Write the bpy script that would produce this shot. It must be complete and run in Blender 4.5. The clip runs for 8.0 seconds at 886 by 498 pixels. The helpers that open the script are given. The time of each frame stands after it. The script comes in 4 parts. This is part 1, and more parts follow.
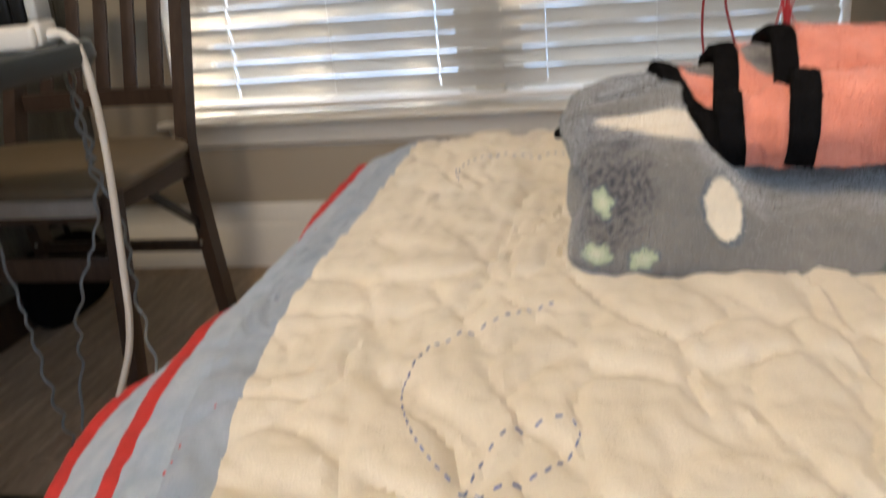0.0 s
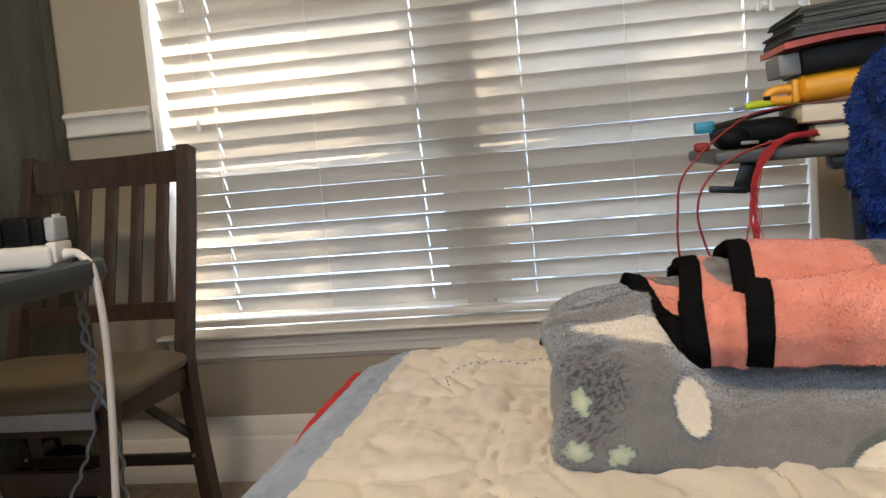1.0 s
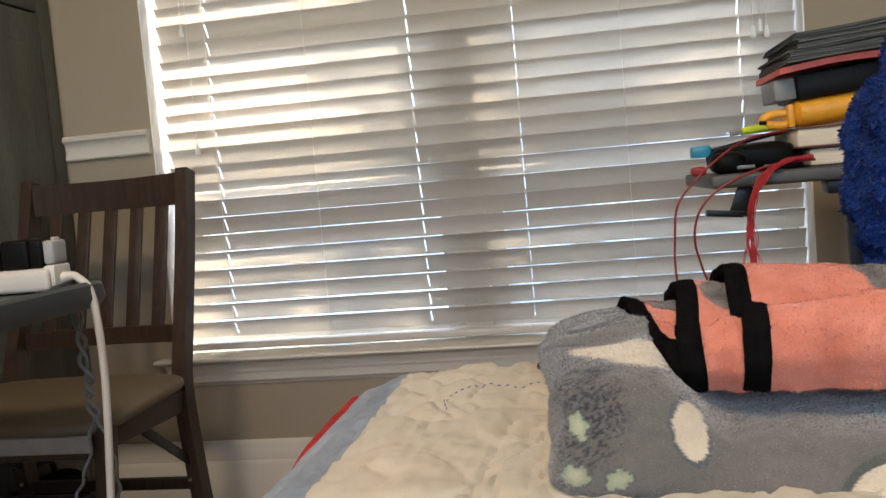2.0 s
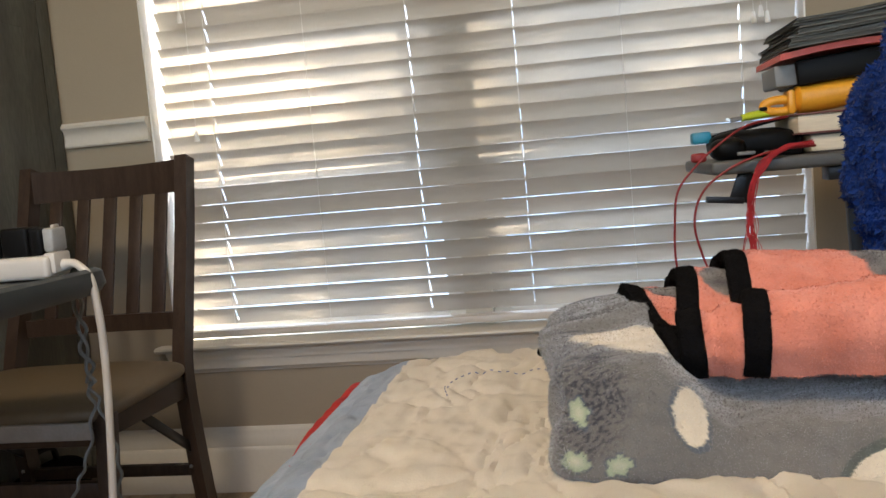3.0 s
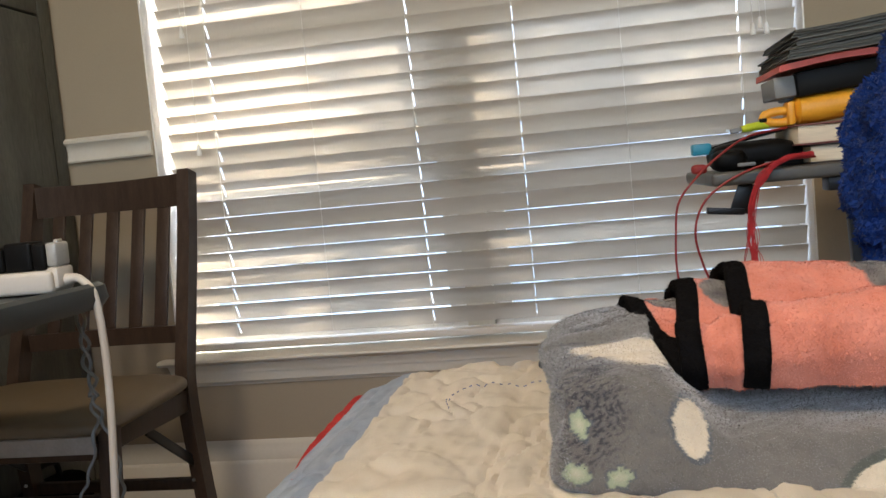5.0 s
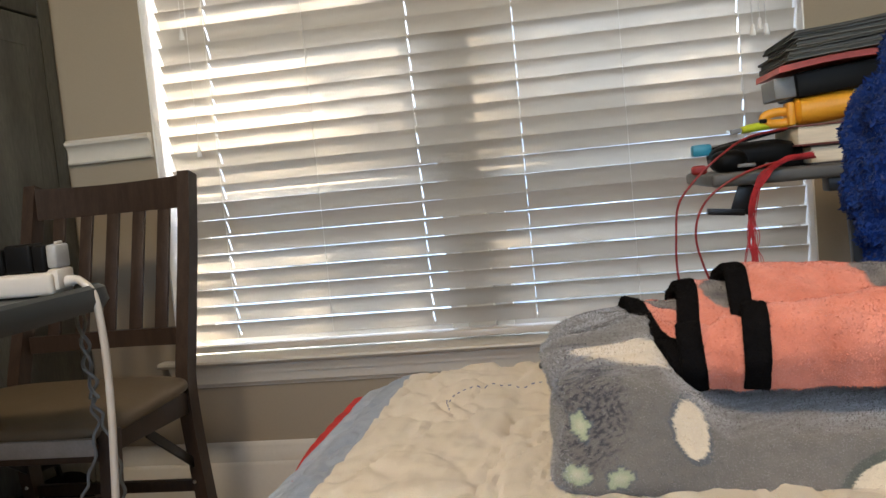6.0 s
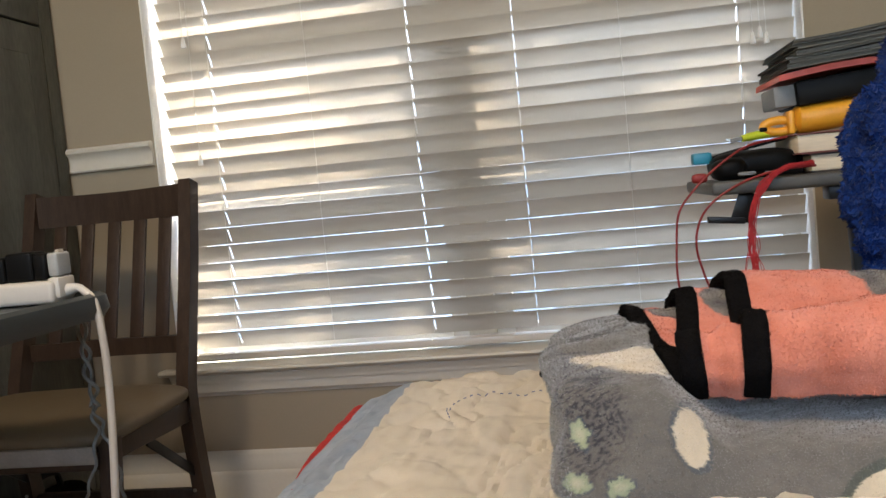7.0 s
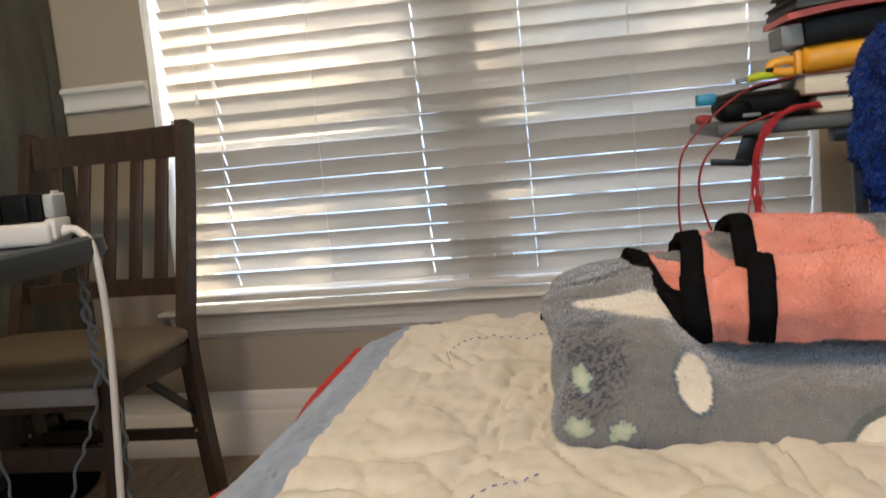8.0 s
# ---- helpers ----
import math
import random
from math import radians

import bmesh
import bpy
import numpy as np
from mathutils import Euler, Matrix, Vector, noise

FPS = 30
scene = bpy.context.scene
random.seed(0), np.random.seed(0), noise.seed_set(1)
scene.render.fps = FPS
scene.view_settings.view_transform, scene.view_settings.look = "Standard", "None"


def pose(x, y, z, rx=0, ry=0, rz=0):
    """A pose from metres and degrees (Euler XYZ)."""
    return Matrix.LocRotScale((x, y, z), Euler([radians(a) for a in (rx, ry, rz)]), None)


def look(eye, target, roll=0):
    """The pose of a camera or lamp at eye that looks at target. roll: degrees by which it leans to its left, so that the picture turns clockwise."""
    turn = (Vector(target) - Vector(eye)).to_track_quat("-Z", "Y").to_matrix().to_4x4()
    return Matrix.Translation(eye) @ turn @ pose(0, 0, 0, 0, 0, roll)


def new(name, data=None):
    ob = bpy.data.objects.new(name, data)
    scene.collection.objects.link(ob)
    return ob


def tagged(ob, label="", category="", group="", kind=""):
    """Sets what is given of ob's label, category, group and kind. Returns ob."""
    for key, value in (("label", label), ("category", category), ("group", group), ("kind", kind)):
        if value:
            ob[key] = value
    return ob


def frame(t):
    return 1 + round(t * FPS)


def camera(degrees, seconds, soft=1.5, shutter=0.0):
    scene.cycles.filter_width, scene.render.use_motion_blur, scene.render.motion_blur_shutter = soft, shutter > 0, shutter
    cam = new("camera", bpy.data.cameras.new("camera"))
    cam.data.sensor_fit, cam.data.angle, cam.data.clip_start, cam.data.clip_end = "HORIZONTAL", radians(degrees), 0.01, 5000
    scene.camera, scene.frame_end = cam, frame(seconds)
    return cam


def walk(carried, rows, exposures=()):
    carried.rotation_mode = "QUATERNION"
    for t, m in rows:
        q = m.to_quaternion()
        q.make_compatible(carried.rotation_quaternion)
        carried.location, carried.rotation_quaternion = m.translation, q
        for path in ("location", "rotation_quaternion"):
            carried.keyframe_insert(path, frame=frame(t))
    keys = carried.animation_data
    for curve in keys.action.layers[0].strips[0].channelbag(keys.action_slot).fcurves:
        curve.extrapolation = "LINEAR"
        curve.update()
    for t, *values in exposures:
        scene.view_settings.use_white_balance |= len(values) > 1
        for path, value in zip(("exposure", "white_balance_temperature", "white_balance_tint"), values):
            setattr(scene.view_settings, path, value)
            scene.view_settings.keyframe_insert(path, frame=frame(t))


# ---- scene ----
cam = camera(54.2, 8.0, shutter=0.5)
PATH = [
    (0, (0.895, -2.037, 0.762), (0.524, -0.192, 0.087), -4.9),
    (0.3, (0.9, -2.053, 0.761), (0.542, -0.135, 0.321), -4.4),
    (0.5, (0.904, -2.071, 0.765), (0.561, -0.121, 0.482), -4.8),
    (0.7, (0.908, -2.081, 0.767), (0.567, -0.117, 0.603), -5.0),
    (1, (0.906, -2.077, 0.766), (0.567, -0.117, 0.565), -5.0),
    (1.2, (0.907, -2.085, 0.767), (0.574, -0.118, 0.627), -4.9),
    (2.3, (0.906, -2.079, 0.767), (0.576, -0.113, 0.604), -4.9),
    (2.5, (0.905, -2.079, 0.767), (0.574, -0.116, 0.579), -4.9),
    (3, (0.906, -2.08, 0.767), (0.574, -0.116, 0.588), -5.0),
    (3.5, (0.907, -2.083, 0.768), (0.576, -0.117, 0.611), -5.1),
    (4, (0.907, -2.081, 0.767), (0.575, -0.116, 0.604), -5.1),
    (4.5, (0.908, -2.083, 0.768), (0.574, -0.118, 0.614), -5.2),
    (6, (0.908, -2.083, 0.768), (0.572, -0.117, 0.62), -5.4),
    (6.5, (0.909, -2.083, 0.768), (0.572, -0.117, 0.629), -5.4),
    (7, (0.909, -2.084, 0.768), (0.572, -0.117, 0.639), -5.4),
    (7.5, (0.908, -2.082, 0.768), (0.571, -0.117, 0.609), -5.4),
    (8, (0.906, -2.073, 0.767), (0.561, -0.12, 0.506), -5.3),
]
walk(cam, [(t, look(eye, target, roll)) for t, eye, target, roll in PATH],
     exposures=[(0.0, 2.74), (0.5, 2.74), (1.0, 2.61), (2.3, 2.51), (7.5, 2.51), (8.0, 2.57)])
# ---------------------------------------------------------------- world and light
world = bpy.data.worlds.new("sky")
scene.world = world
world.use_nodes = True
wn = world.node_tree.nodes
sky = wn.new("ShaderNodeTexSky")
sky.sky_type, sky.sun_disc = "NISHITA", False
SUN_EL, SUN_AZ = 62.0, 28.0          # degrees; azimuth from +y towards +x
sky.sun_elevation, sky.sun_rotation = radians(SUN_EL), radians(SUN_AZ)
world.node_tree.links.new(sky.outputs[0], wn["Background"].inputs[0])
wn["Background"].inputs[1].default_value = 0.15
sun = new("sun", bpy.data.lights.new("sun", "SUN"))
sun.data.energy, sun.data.angle, sun.data.color = 4.0, radians(0.5), (1.0, 0.93, 0.82)
SUN_DIR = Vector((math.sin(radians(SUN_AZ)) * math.cos(radians(SUN_EL)), math.cos(radians(SUN_AZ)) * math.cos(radians(SUN_EL)), math.sin(radians(SUN_EL))))
sun.matrix_world = look(SUN_DIR * 10, (0, 0, 0))
# fill lamp added behind the bed's head, in an unseen opening, as daylight
rear_fill = new("rear_fill_light", bpy.data.lights.new("rear_fill_light", "AREA"))
rear_fill.data.shape, rear_fill.data.size, rear_fill.data.size_y = "RECTANGLE", 2.3, 1.35
rear_fill.data.energy, rear_fill.data.color = 1.9, (1.0, 0.90, 0.78)
rear_fill.matrix_world = look((0.95, -3.42, 1.60), (0.95, 0.0, 0.9))
# warm fill lamp added overhead, out of view, to brighten the bed
ceiling_fill = new("ceiling_fill_light", bpy.data.lights.new("ceiling_fill_light", "AREA"))
ceiling_fill.data.shape, ceiling_fill.data.size, ceiling_fill.data.energy, ceiling_fill.data.color = "DISK", 0.42, 7.3, (1.0, 0.82, 0.60)
ceiling_fill.matrix_world = look((0.45, -2.25, 2.405), (0.45, -2.25, 0.0))

# ---------------------------------------------------------------- materials
def mat(name, color, rough=0.6, metal=0.0, var=0.15, scale=20.0, bump=0.1, fine=200.0, second=None, stretch=(1, 1, 1), sheen=0.0, trans=0.0, spread=0.5, spec=0.5):
    """Principled material with colour variation at two scales and a fine relief."""
    m = bpy.data.materials.new(name)
    m.use_nodes = True
    t = m.node_tree
    n, l = t.nodes, t.links
    b = n["Principled BSDF"]
    co = n.new("ShaderNodeTexCoord")
    mp = n.new("ShaderNodeMapping")
    mp.inputs["Scale"].default_value = stretch
    l.new(co.outputs["Object"], mp.inputs[0])
    big, small = n.new("ShaderNodeTexNoise"), n.new("ShaderNodeTexNoise")
    for tex, s, d in ((big, scale, 4), (small, fine, 3)):
        tex.inputs["Scale"].default_value, tex.inputs["Detail"].default_value = s, d
        l.new(mp.outputs[0], tex.inputs["Vector"])
    ramp = n.new("ShaderNodeValToRGB")
    c2 = second or tuple(c * (1 - var) for c in color)
    c1 = tuple(min(1, c * (1 + var * 0.6)) for c in color) if not second else color
    ramp.color_ramp.elements[0].position, ramp.color_ramp.elements[1].position = 0.5 - spread / 2, 0.5 + spread / 2
    ramp.color_ramp.elements[0].color, ramp.color_ramp.elements[1].color = (*c2, 1), (*c1, 1)
    l.new(big.outputs["Fac"], ramp.inputs[0])
    mix = n.new("ShaderNodeMixRGB")
    mix.blend_type = "MULTIPLY"
    mix.inputs[0].default_value = min(1.0, var * 1.5)
    r2 = n.new("ShaderNodeValToRGB")
    r2.color_ramp.elements[0].position, r2.color_ramp.elements[1].position = 0.35, 0.65
    r2.color_ramp.elements[0].color = (0.6, 0.6, 0.6, 1)
    l.new(small.outputs["Fac"], r2.inputs[0])
    l.new(ramp.outputs[0], mix.inputs[1])
    l.new(r2.outputs[0], mix.inputs[2])
    l.new(mix.outputs[0], b.inputs["Base Color"])
    rr = n.new("ShaderNodeMapRange")
    rr.inputs["To Min"].default_value, rr.inputs["To Max"].default_value = max(0.02, rough - 0.1), min(1, rough + 0.1)
    l.new(big.outputs["Fac"], rr.inputs[0])
    l.new(rr.outputs[0], b.inputs["Roughness"])
    b.inputs["Metallic"].default_value = metal
    b.inputs["Specular IOR Level"].default_value = spec
    if sheen:
        b.inputs["Sheen Weight"].default_value = sheen
        b.inputs["Sheen Roughness"].default_value = 0.5
    if bump:
        bp = n.new("ShaderNodeBump")
        bp.inputs["Strength"].default_value, bp.inputs["Distance"].default_value = bump, 0.002
        l.new(small.outputs["Fac"], bp.inputs["Height"])
        l.new(bp.outputs[0], b.inputs["Normal"])
    if trans:
        tr = n.new("ShaderNodeBsdfTranslucent")
        l.new(mix.outputs[0], tr.inputs[0])
        ms = n.new("ShaderNodeMixShader")
        ms.inputs[0].default_value = trans
        l.new(b.outputs[0], ms.inputs[1])
        l.new(tr.outputs[0], ms.inputs[2])
        l.new(ms.outputs[0], n["Material Output"].inputs[0])
    return m


def pile_mat(name, sheen=0.2):
    """Fleece whose printed pattern is held in the mesh's colour attribute."""
    m = mat(name, (0.5, 0.5, 0.5), 0.95, var=0.1, fine=420, bump=0.2, sheen=sheen, spec=0.08)
    n, l = m.node_tree.nodes, m.node_tree.links
    at = n.new("ShaderNodeAttribute")
    at.attribute_name = "print"
    mx = n.new("ShaderNodeMixRGB")
    mx.blend_type, mx.inputs[0].default_value = "MULTIPLY", 0.4
    tex = n.new("ShaderNodeTexNoise")
    tex.inputs["Scale"].default_value, tex.inputs["Detail"].default_value = 160, 4
    co = n.new("ShaderNodeTexCoord")
    l.new(co.outputs["Object"], tex.inputs["Vector"])
    rp = n.new("ShaderNodeValToRGB")
    rp.color_ramp.elements[0].position, rp.color_ramp.elements[1].position = 0.32, 0.6
    rp.color_ramp.elements[0].color = (0.78, 0.78, 0.80, 1)
    l.new(tex.outputs["Fac"], rp.inputs[0])
    l.new(at.outputs["Color"], mx.inputs[1])
    l.new(rp.outputs[0], mx.inputs[2])
    l.new(mx.outputs[0], n["Principled BSDF"].inputs["Base Color"])
    return m


WALL = mat("taupe_wall_paint", (0.340, 0.282, 0.205), 0.85, var=0.05, scale=3, fine=260, bump=0.12)
TRIM = mat("white_trim_paint", (0.62, 0.58, 0.50), 0.45, var=0.05, scale=6, fine=120, bump=0.04)
CEIL = mat("white_ceiling_paint", (0.78, 0.76, 0.72), 0.9, var=0.04, scale=4)
PLANK = mat("brown_plank", (0.39, 0.285, 0.185), 0.5, var=0.45, scale=9, fine=60, bump=0.15, stretch=(6, 0.6, 1))
SLAT = mat("white_faux_wood_slat", (0.60, 0.55, 0.48), 0.30, var=0.04, scale=8, fine=150, bump=0.03, stretch=(0.2, 1, 1))
VINYL = mat("white_vinyl", (0.82, 0.81, 0.78), 0.4, var=0.04, scale=8, bump=0.02)
STRING = mat("white_cord", (0.8, 0.78, 0.74), 0.8, var=0.08, fine=900, trans=0.3)
WOOD = mat("dark_espresso_wood", (0.050, 0.031, 0.021), 0.42, var=0.3, scale=14, fine=90, bump=0.08, stretch=(6, 6, 0.8), spec=0.22)
SEATM = mat("tan_vinyl_upholstery", (0.125, 0.093, 0.055), 0.55, var=0.15, scale=18, fine=700, bump=0.25)
SEATEDGE = mat("pale_seat_board", (0.28, 0.25, 0.215), 0.6, var=0.15, scale=30, bump=0.06)
BLACKM = mat("black_metal", (0.012, 0.012, 0.013), 0.4, var=0.2, metal=0.3, bump=0.03)
STEEL = mat("steel", (0.55, 0.55, 0.55), 0.3, metal=1.0, var=0.1, bump=0.02)
ARM = mat("grey_distressed_paint", (0.098, 0.095, 0.075), 0.6, var=0.45, scale=5, fine=50, bump=0.15, stretch=(3, 3, 0.7))
TABLEM = mat("slate_plastic", (0.036, 0.043, 0.044), 0.42, var=0.15, scale=30, fine=500, bump=0.1)
WHITEP = mat("white_plastic", (0.57, 0.53, 0.465), 0.35, var=0.04, scale=20, bump=0.02)
BLACKP = mat("black_plastic", (0.006, 0.006, 0.006), 0.5, var=0.2, scale=40, bump=0.05, spec=0.12)
SILVERP = mat("silver_grey_plastic", (0.36, 0.36, 0.34), 0.3, var=0.08, scale=60, bump=0.03)
GREYP = mat("grey_plastic", (0.19, 0.19, 0.185), 0.45, var=0.08, scale=30, bump=0.05)
TRAYM = mat("dark_grey_tray_plastic", (0.085, 0.083, 0.075), 0.5, var=0.12, scale=18, bump=0.06)
GREYCORD = mat("grey_cord", (0.17, 0.185, 0.185), 0.45, var=0.2, scale=60, bump=0.05)
REDCORD = mat("red_cord", (0.26, 0.014, 0.012), 0.5, var=0.2, scale=50, bump=0.05)
REDTHREAD = mat("red_thread", (0.50, 0.03, 0.035), 0.7, var=0.3, scale=90)
CREAM = mat("cream_quilted_cotton", (0.80, 0.73, 0.61), 0.9, var=0.06, scale=14, fine=900, bump=0.25, sheen=0.15)
BLUEQ = mat("light_blue_patchwork_cotton", (0.53, 0.585, 0.65), 0.9, var=0.12, scale=55, fine=800, bump=0.25, second=(0.34, 0.42, 0.53), spread=0.5, sheen=0.1)
BLUEQ2 = mat("blue_chambray_cotton", (0.43, 0.48, 0.55), 0.9, var=0.1, scale=70, fine=900, bump=0.25, second=(0.33, 0.39, 0.48), spread=0.5, sheen=0.1)
REDQ = mat("red_cotton_binding", (0.62, 0.045, 0.04), 0.85, var=0.25, scale=50, fine=900, bump=0.3)
NAVYT = mat("navy_thread", (0.17, 0.20, 0.33), 0.8, var=0.2, fine=900)
FLEECE = pile_mat("grey_blue_print_fleece", 0.75)
CORAL = pile_mat("coral_fleece", 0.3)
BLACKT = mat("black_fleece_trim", (0.006, 0.0055, 0.0055), 0.95, var=0.4, scale=120, fine=700, bump=0.6, spec=0.04)
PLUSH = mat("royal_blue_plush", (0.007, 0.029, 0.150), 0.9, var=0.5, scale=26, fine=300, bump=0.3, sheen=0.15, spec=0.05)
YELLOW = mat("orange_yellow_plastic", (0.80, 0.36, 0.025), 0.4, var=0.1, scale=25, bump=0.04)
LIME = mat("lime_plastic", (0.52, 0.60, 0.03), 0.4, var=0.1, scale=25, bump=0.04)
TEAL = mat("teal_plastic", (0.02, 0.24, 0.36), 0.4, var=0.1, bump=0.04)
PAGES = mat("cream_paper_pages", (0.72, 0.62, 0.46), 0.9, var=0.12, scale=12, fine=60, bump=0.05, stretch=(1, 1, 14))
COVER = mat("dark_red_book_cover", (0.16, 0.035, 0.025), 0.5, var=0.25, scale=25)
COVER2 = mat("dark_brown_book_cover", (0.045, 0.030, 0.022), 0.5, var=0.25, scale=25)
GREYPAPER = mat("grey_magazine_paper", (0.15, 0.145, 0.125), 0.75, var=0.35, scale=14, fine=120, bump=0.03)
COVERGREY = mat("dark_grey_magazine_cover", (0.075, 0.073, 0.066), 0.45, var=0.3, scale=18, bump=0.03)
REDF = mat("red_folder_card", (0.60, 0.085, 0.06), 0.5, var=0.2, scale=15, bump=0.1)
MATTRESSM = mat("off_white_mattress_fabric", (0.6, 0.57, 0.5), 0.9, var=0.1)
RUBBER = mat("dark_rubber", (0.02, 0.02, 0.02), 0.8, var=0.2)

glass = bpy.data.materials.new("window_glass")
glass.use_nodes = True
gb = glass.node_tree.nodes["Principled BSDF"]
gb.inputs["Transmission Weight"].default_value, gb.inputs["Roughness"].default_value, gb.inputs["IOR"].default_value = 1.0, 0.0, 1.45

# bright garden and sky, far outside the window
out = bpy.data.materials.new("bright_garden_distance")
out.use_nodes = True
on, ol = out.node_tree.nodes, out.node_tree.links
on.remove(on["Principled BSDF"])
em = on.new("ShaderNodeEmission")
oc = on.new("ShaderNodeTexCoord")
leaf, clump = on.new("ShaderNodeTexNoise"), on.new("ShaderNodeTexNoise")
leaf.inputs["Scale"].default_value, leaf.inputs["Detail"].default_value = 1.6, 6
clump.inputs["Scale"].default_value, clump.inputs["Detail"].default_value = 0.45, 3
rampo = on.new("ShaderNodeValToRGB")
for e, p, c in zip((rampo.color_ramp.elements[0], rampo.color_ramp.elements[1], rampo.color_ramp.elements.new(0.5)), (0.40, 0.62, 0.5), ((0.11, 0.13, 0.15, 1), (0.72, 0.86, 1, 1), (0.30, 0.42, 0.62, 1))):
    e.position, e.color = p, c
addn = on.new("ShaderNodeMath")
addn.operation = "ADD"
half = on.new("ShaderNodeMath")
half.operation, half.inputs[1].default_value = "MULTIPLY", 0.5
sep = on.new("ShaderNodeSeparateXYZ")
ol.new(oc.outputs["Object"], sep.inputs[0])
rise = on.new("ShaderNodeMapRange")       # brighter with height: open sky above, darker garden below
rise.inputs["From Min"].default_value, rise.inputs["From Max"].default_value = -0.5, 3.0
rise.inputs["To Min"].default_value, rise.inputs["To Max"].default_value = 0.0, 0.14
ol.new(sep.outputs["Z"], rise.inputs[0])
for tex in (leaf, clump):
    ol.new(oc.outputs["Object"], tex.inputs["Vector"])
ol.new(leaf.outputs["Fac"], addn.inputs[0])
ol.new(clump.outputs["Fac"], addn.inputs[1])
ol.new(addn.outputs[0], half.inputs[0])
add2 = on.new("ShaderNodeMath")
add2.operation = "ADD"
ol.new(half.outputs[0], add2.inputs[0])
ol.new(rise.outputs[0], add2.inputs[1])
east_dim = on.new("ShaderNodeMapRange")      # garden colour darkened towards the east, as shade outside the right panes
east_dim.inputs["From Min"].default_value, east_dim.inputs["From Max"].default_value = -2.5, 1.0
east_dim.inputs["To Min"].default_value, east_dim.inputs["To Max"].default_value = 0.01, -0.058
ol.new(sep.outputs["X"], east_dim.inputs[0])
add3 = on.new("ShaderNodeMath")
add3.operation = "ADD"
ol.new(add2.outputs[0], add3.inputs[0])
ol.new(east_dim.outputs[0], add3.inputs[1])
ol.new(add3.outputs[0], rampo.inputs[0])
ol.new(rampo.outputs[0], em.inputs[0])
glow = on.new("ShaderNodeMapRange")       # dim garden at eye level; unseen upper sky brightened to light the slats
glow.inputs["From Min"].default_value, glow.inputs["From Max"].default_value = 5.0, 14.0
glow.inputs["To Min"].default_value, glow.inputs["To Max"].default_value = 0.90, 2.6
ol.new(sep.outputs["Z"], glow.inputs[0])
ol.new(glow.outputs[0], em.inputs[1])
ol.new(em.outputs[0], on["Material Output"].inputs[0])


# ---------------------------------------------------------------- mesh helpers
def mesh_of(name, bm, material, smooth=True):
    me = bpy.data.meshes.new(name)
    bmesh.ops.recalc_face_normals(bm, faces=bm.faces)
    bm.to_mesh(me)
    bm.free()
    me.materials.append(material)
    if smooth:
        me.shade_smooth()
        me.set_sharp_from_angle(angle=radians(40))
    return me


def part(name, bm, material, parent=None, label="", smooth=True):
    ob = new(name, mesh_of(name, bm, material, smooth))
    ob.parent = parent
    if label:
        ob["label"] = label
    return ob


def thing(name, label, category, group="", kind="", at=(0, 0, 0)):
    ob = new(name)
    ob.location = at
    ob.empty_display_size = 0.05
    return tagged(ob, label, category, group, kind)


def bm_box(x0, x1, y0, y1, z0, z1, bevel=0.0, seg=2, bm=None):
    bm = bm or bmesh.new()
    v = bmesh.ops.create_cube(bm, size=1.0)["verts"]
    bmesh.ops.transform(bm, verts=v, matrix=Matrix.Translation(((x0 + x1) / 2, (y0 + y1) / 2, (z0 + z1) / 2)) @ Matrix.Diagonal((abs(x1 - x0), abs(y1 - y0), abs(z1 - z0), 1)))
    if bevel:
        e = list({e for q in v for e in q.link_edges})
        bmesh.ops.bevel(bm, geom=e, offset=bevel, segments=seg, profile=0.5, affect="EDGES")
    return bm


def bm_beam(a, b, w, d, bevel=0.003, bm=None, up=(0, 1, 0)):
    """A bar of section w x d from a to b; d runs along up."""
    bm = bm or bmesh.new()
    a, b = Vector(a), Vector(b)
    z = (b - a).normalized()
    x = Vector(up).cross(z).normalized()
    y = z.cross(x)
    v = bmesh.ops.create_cube(bm, size=1.0)["verts"]
    m = Matrix((x, y, z)).transposed().to_4x4()
    bmesh.ops.transform(bm, verts=v, matrix=Matrix.Translation((a + b) / 2) @ m @ Matrix.Diagonal((w, d, (b - a).length, 1)))
    if bevel:
        bmesh.ops.bevel(bm, geom=list({e for q in v for e in q.link_edges}), offset=bevel, segments=2, profile=0.5, affect="EDGES")
    return bm


def smooth_line(points, n):
    """Catmull-Rom line through the points."""
    p = [Vector(q) for q in points]
    p = [2 * p[0] - p[1]] + p + [2 * p[-1] - p[-2]]
    res = []
    for i in range(1, len(p) - 2):
        for k in range(n):
            t = k / n
            a, b, c, d = p[i - 1:i + 3]
            res.append(0.5 * (2 * b + (c - a) * t + (2 * a - 5 * b + 4 * c - d) * t * t + (3 * b - a - 3 * c + d) * t ** 3))
    return res + [p[-2]]


def bm_tube(line, r, sides=8, bm=None):
    bm = bm or bmesh.new()
    rings, prev = [], None
    n = len(line)
    for i, c in enumerate(line):
        d = (line[min(i + 1, n - 1)] - line[max(i - 1, 0)]).normalized()
        if prev is None:
            x = d.orthogonal().normalized()
        else:
            x = (prev - d * prev.dot(d)).normalized()
        prev = x
        y = d.cross(x)
        rr = r(i / (n - 1)) if callable(r) else r
        rings.append([bm.verts.new(c + rr * (math.cos(a) * x + math.sin(a) * y)) for a in (math.tau * k / sides for k in range(sides))])
    for a, b in zip(rings, rings[1:]):
        for k in range(sides):
            bm.faces.new((a[k], a[(k + 1) % sides], b[(k + 1) % sides], b[k]))
    bm.faces.new(rings[0][::-1])
    bm.faces.new(rings[-1])
    return bm


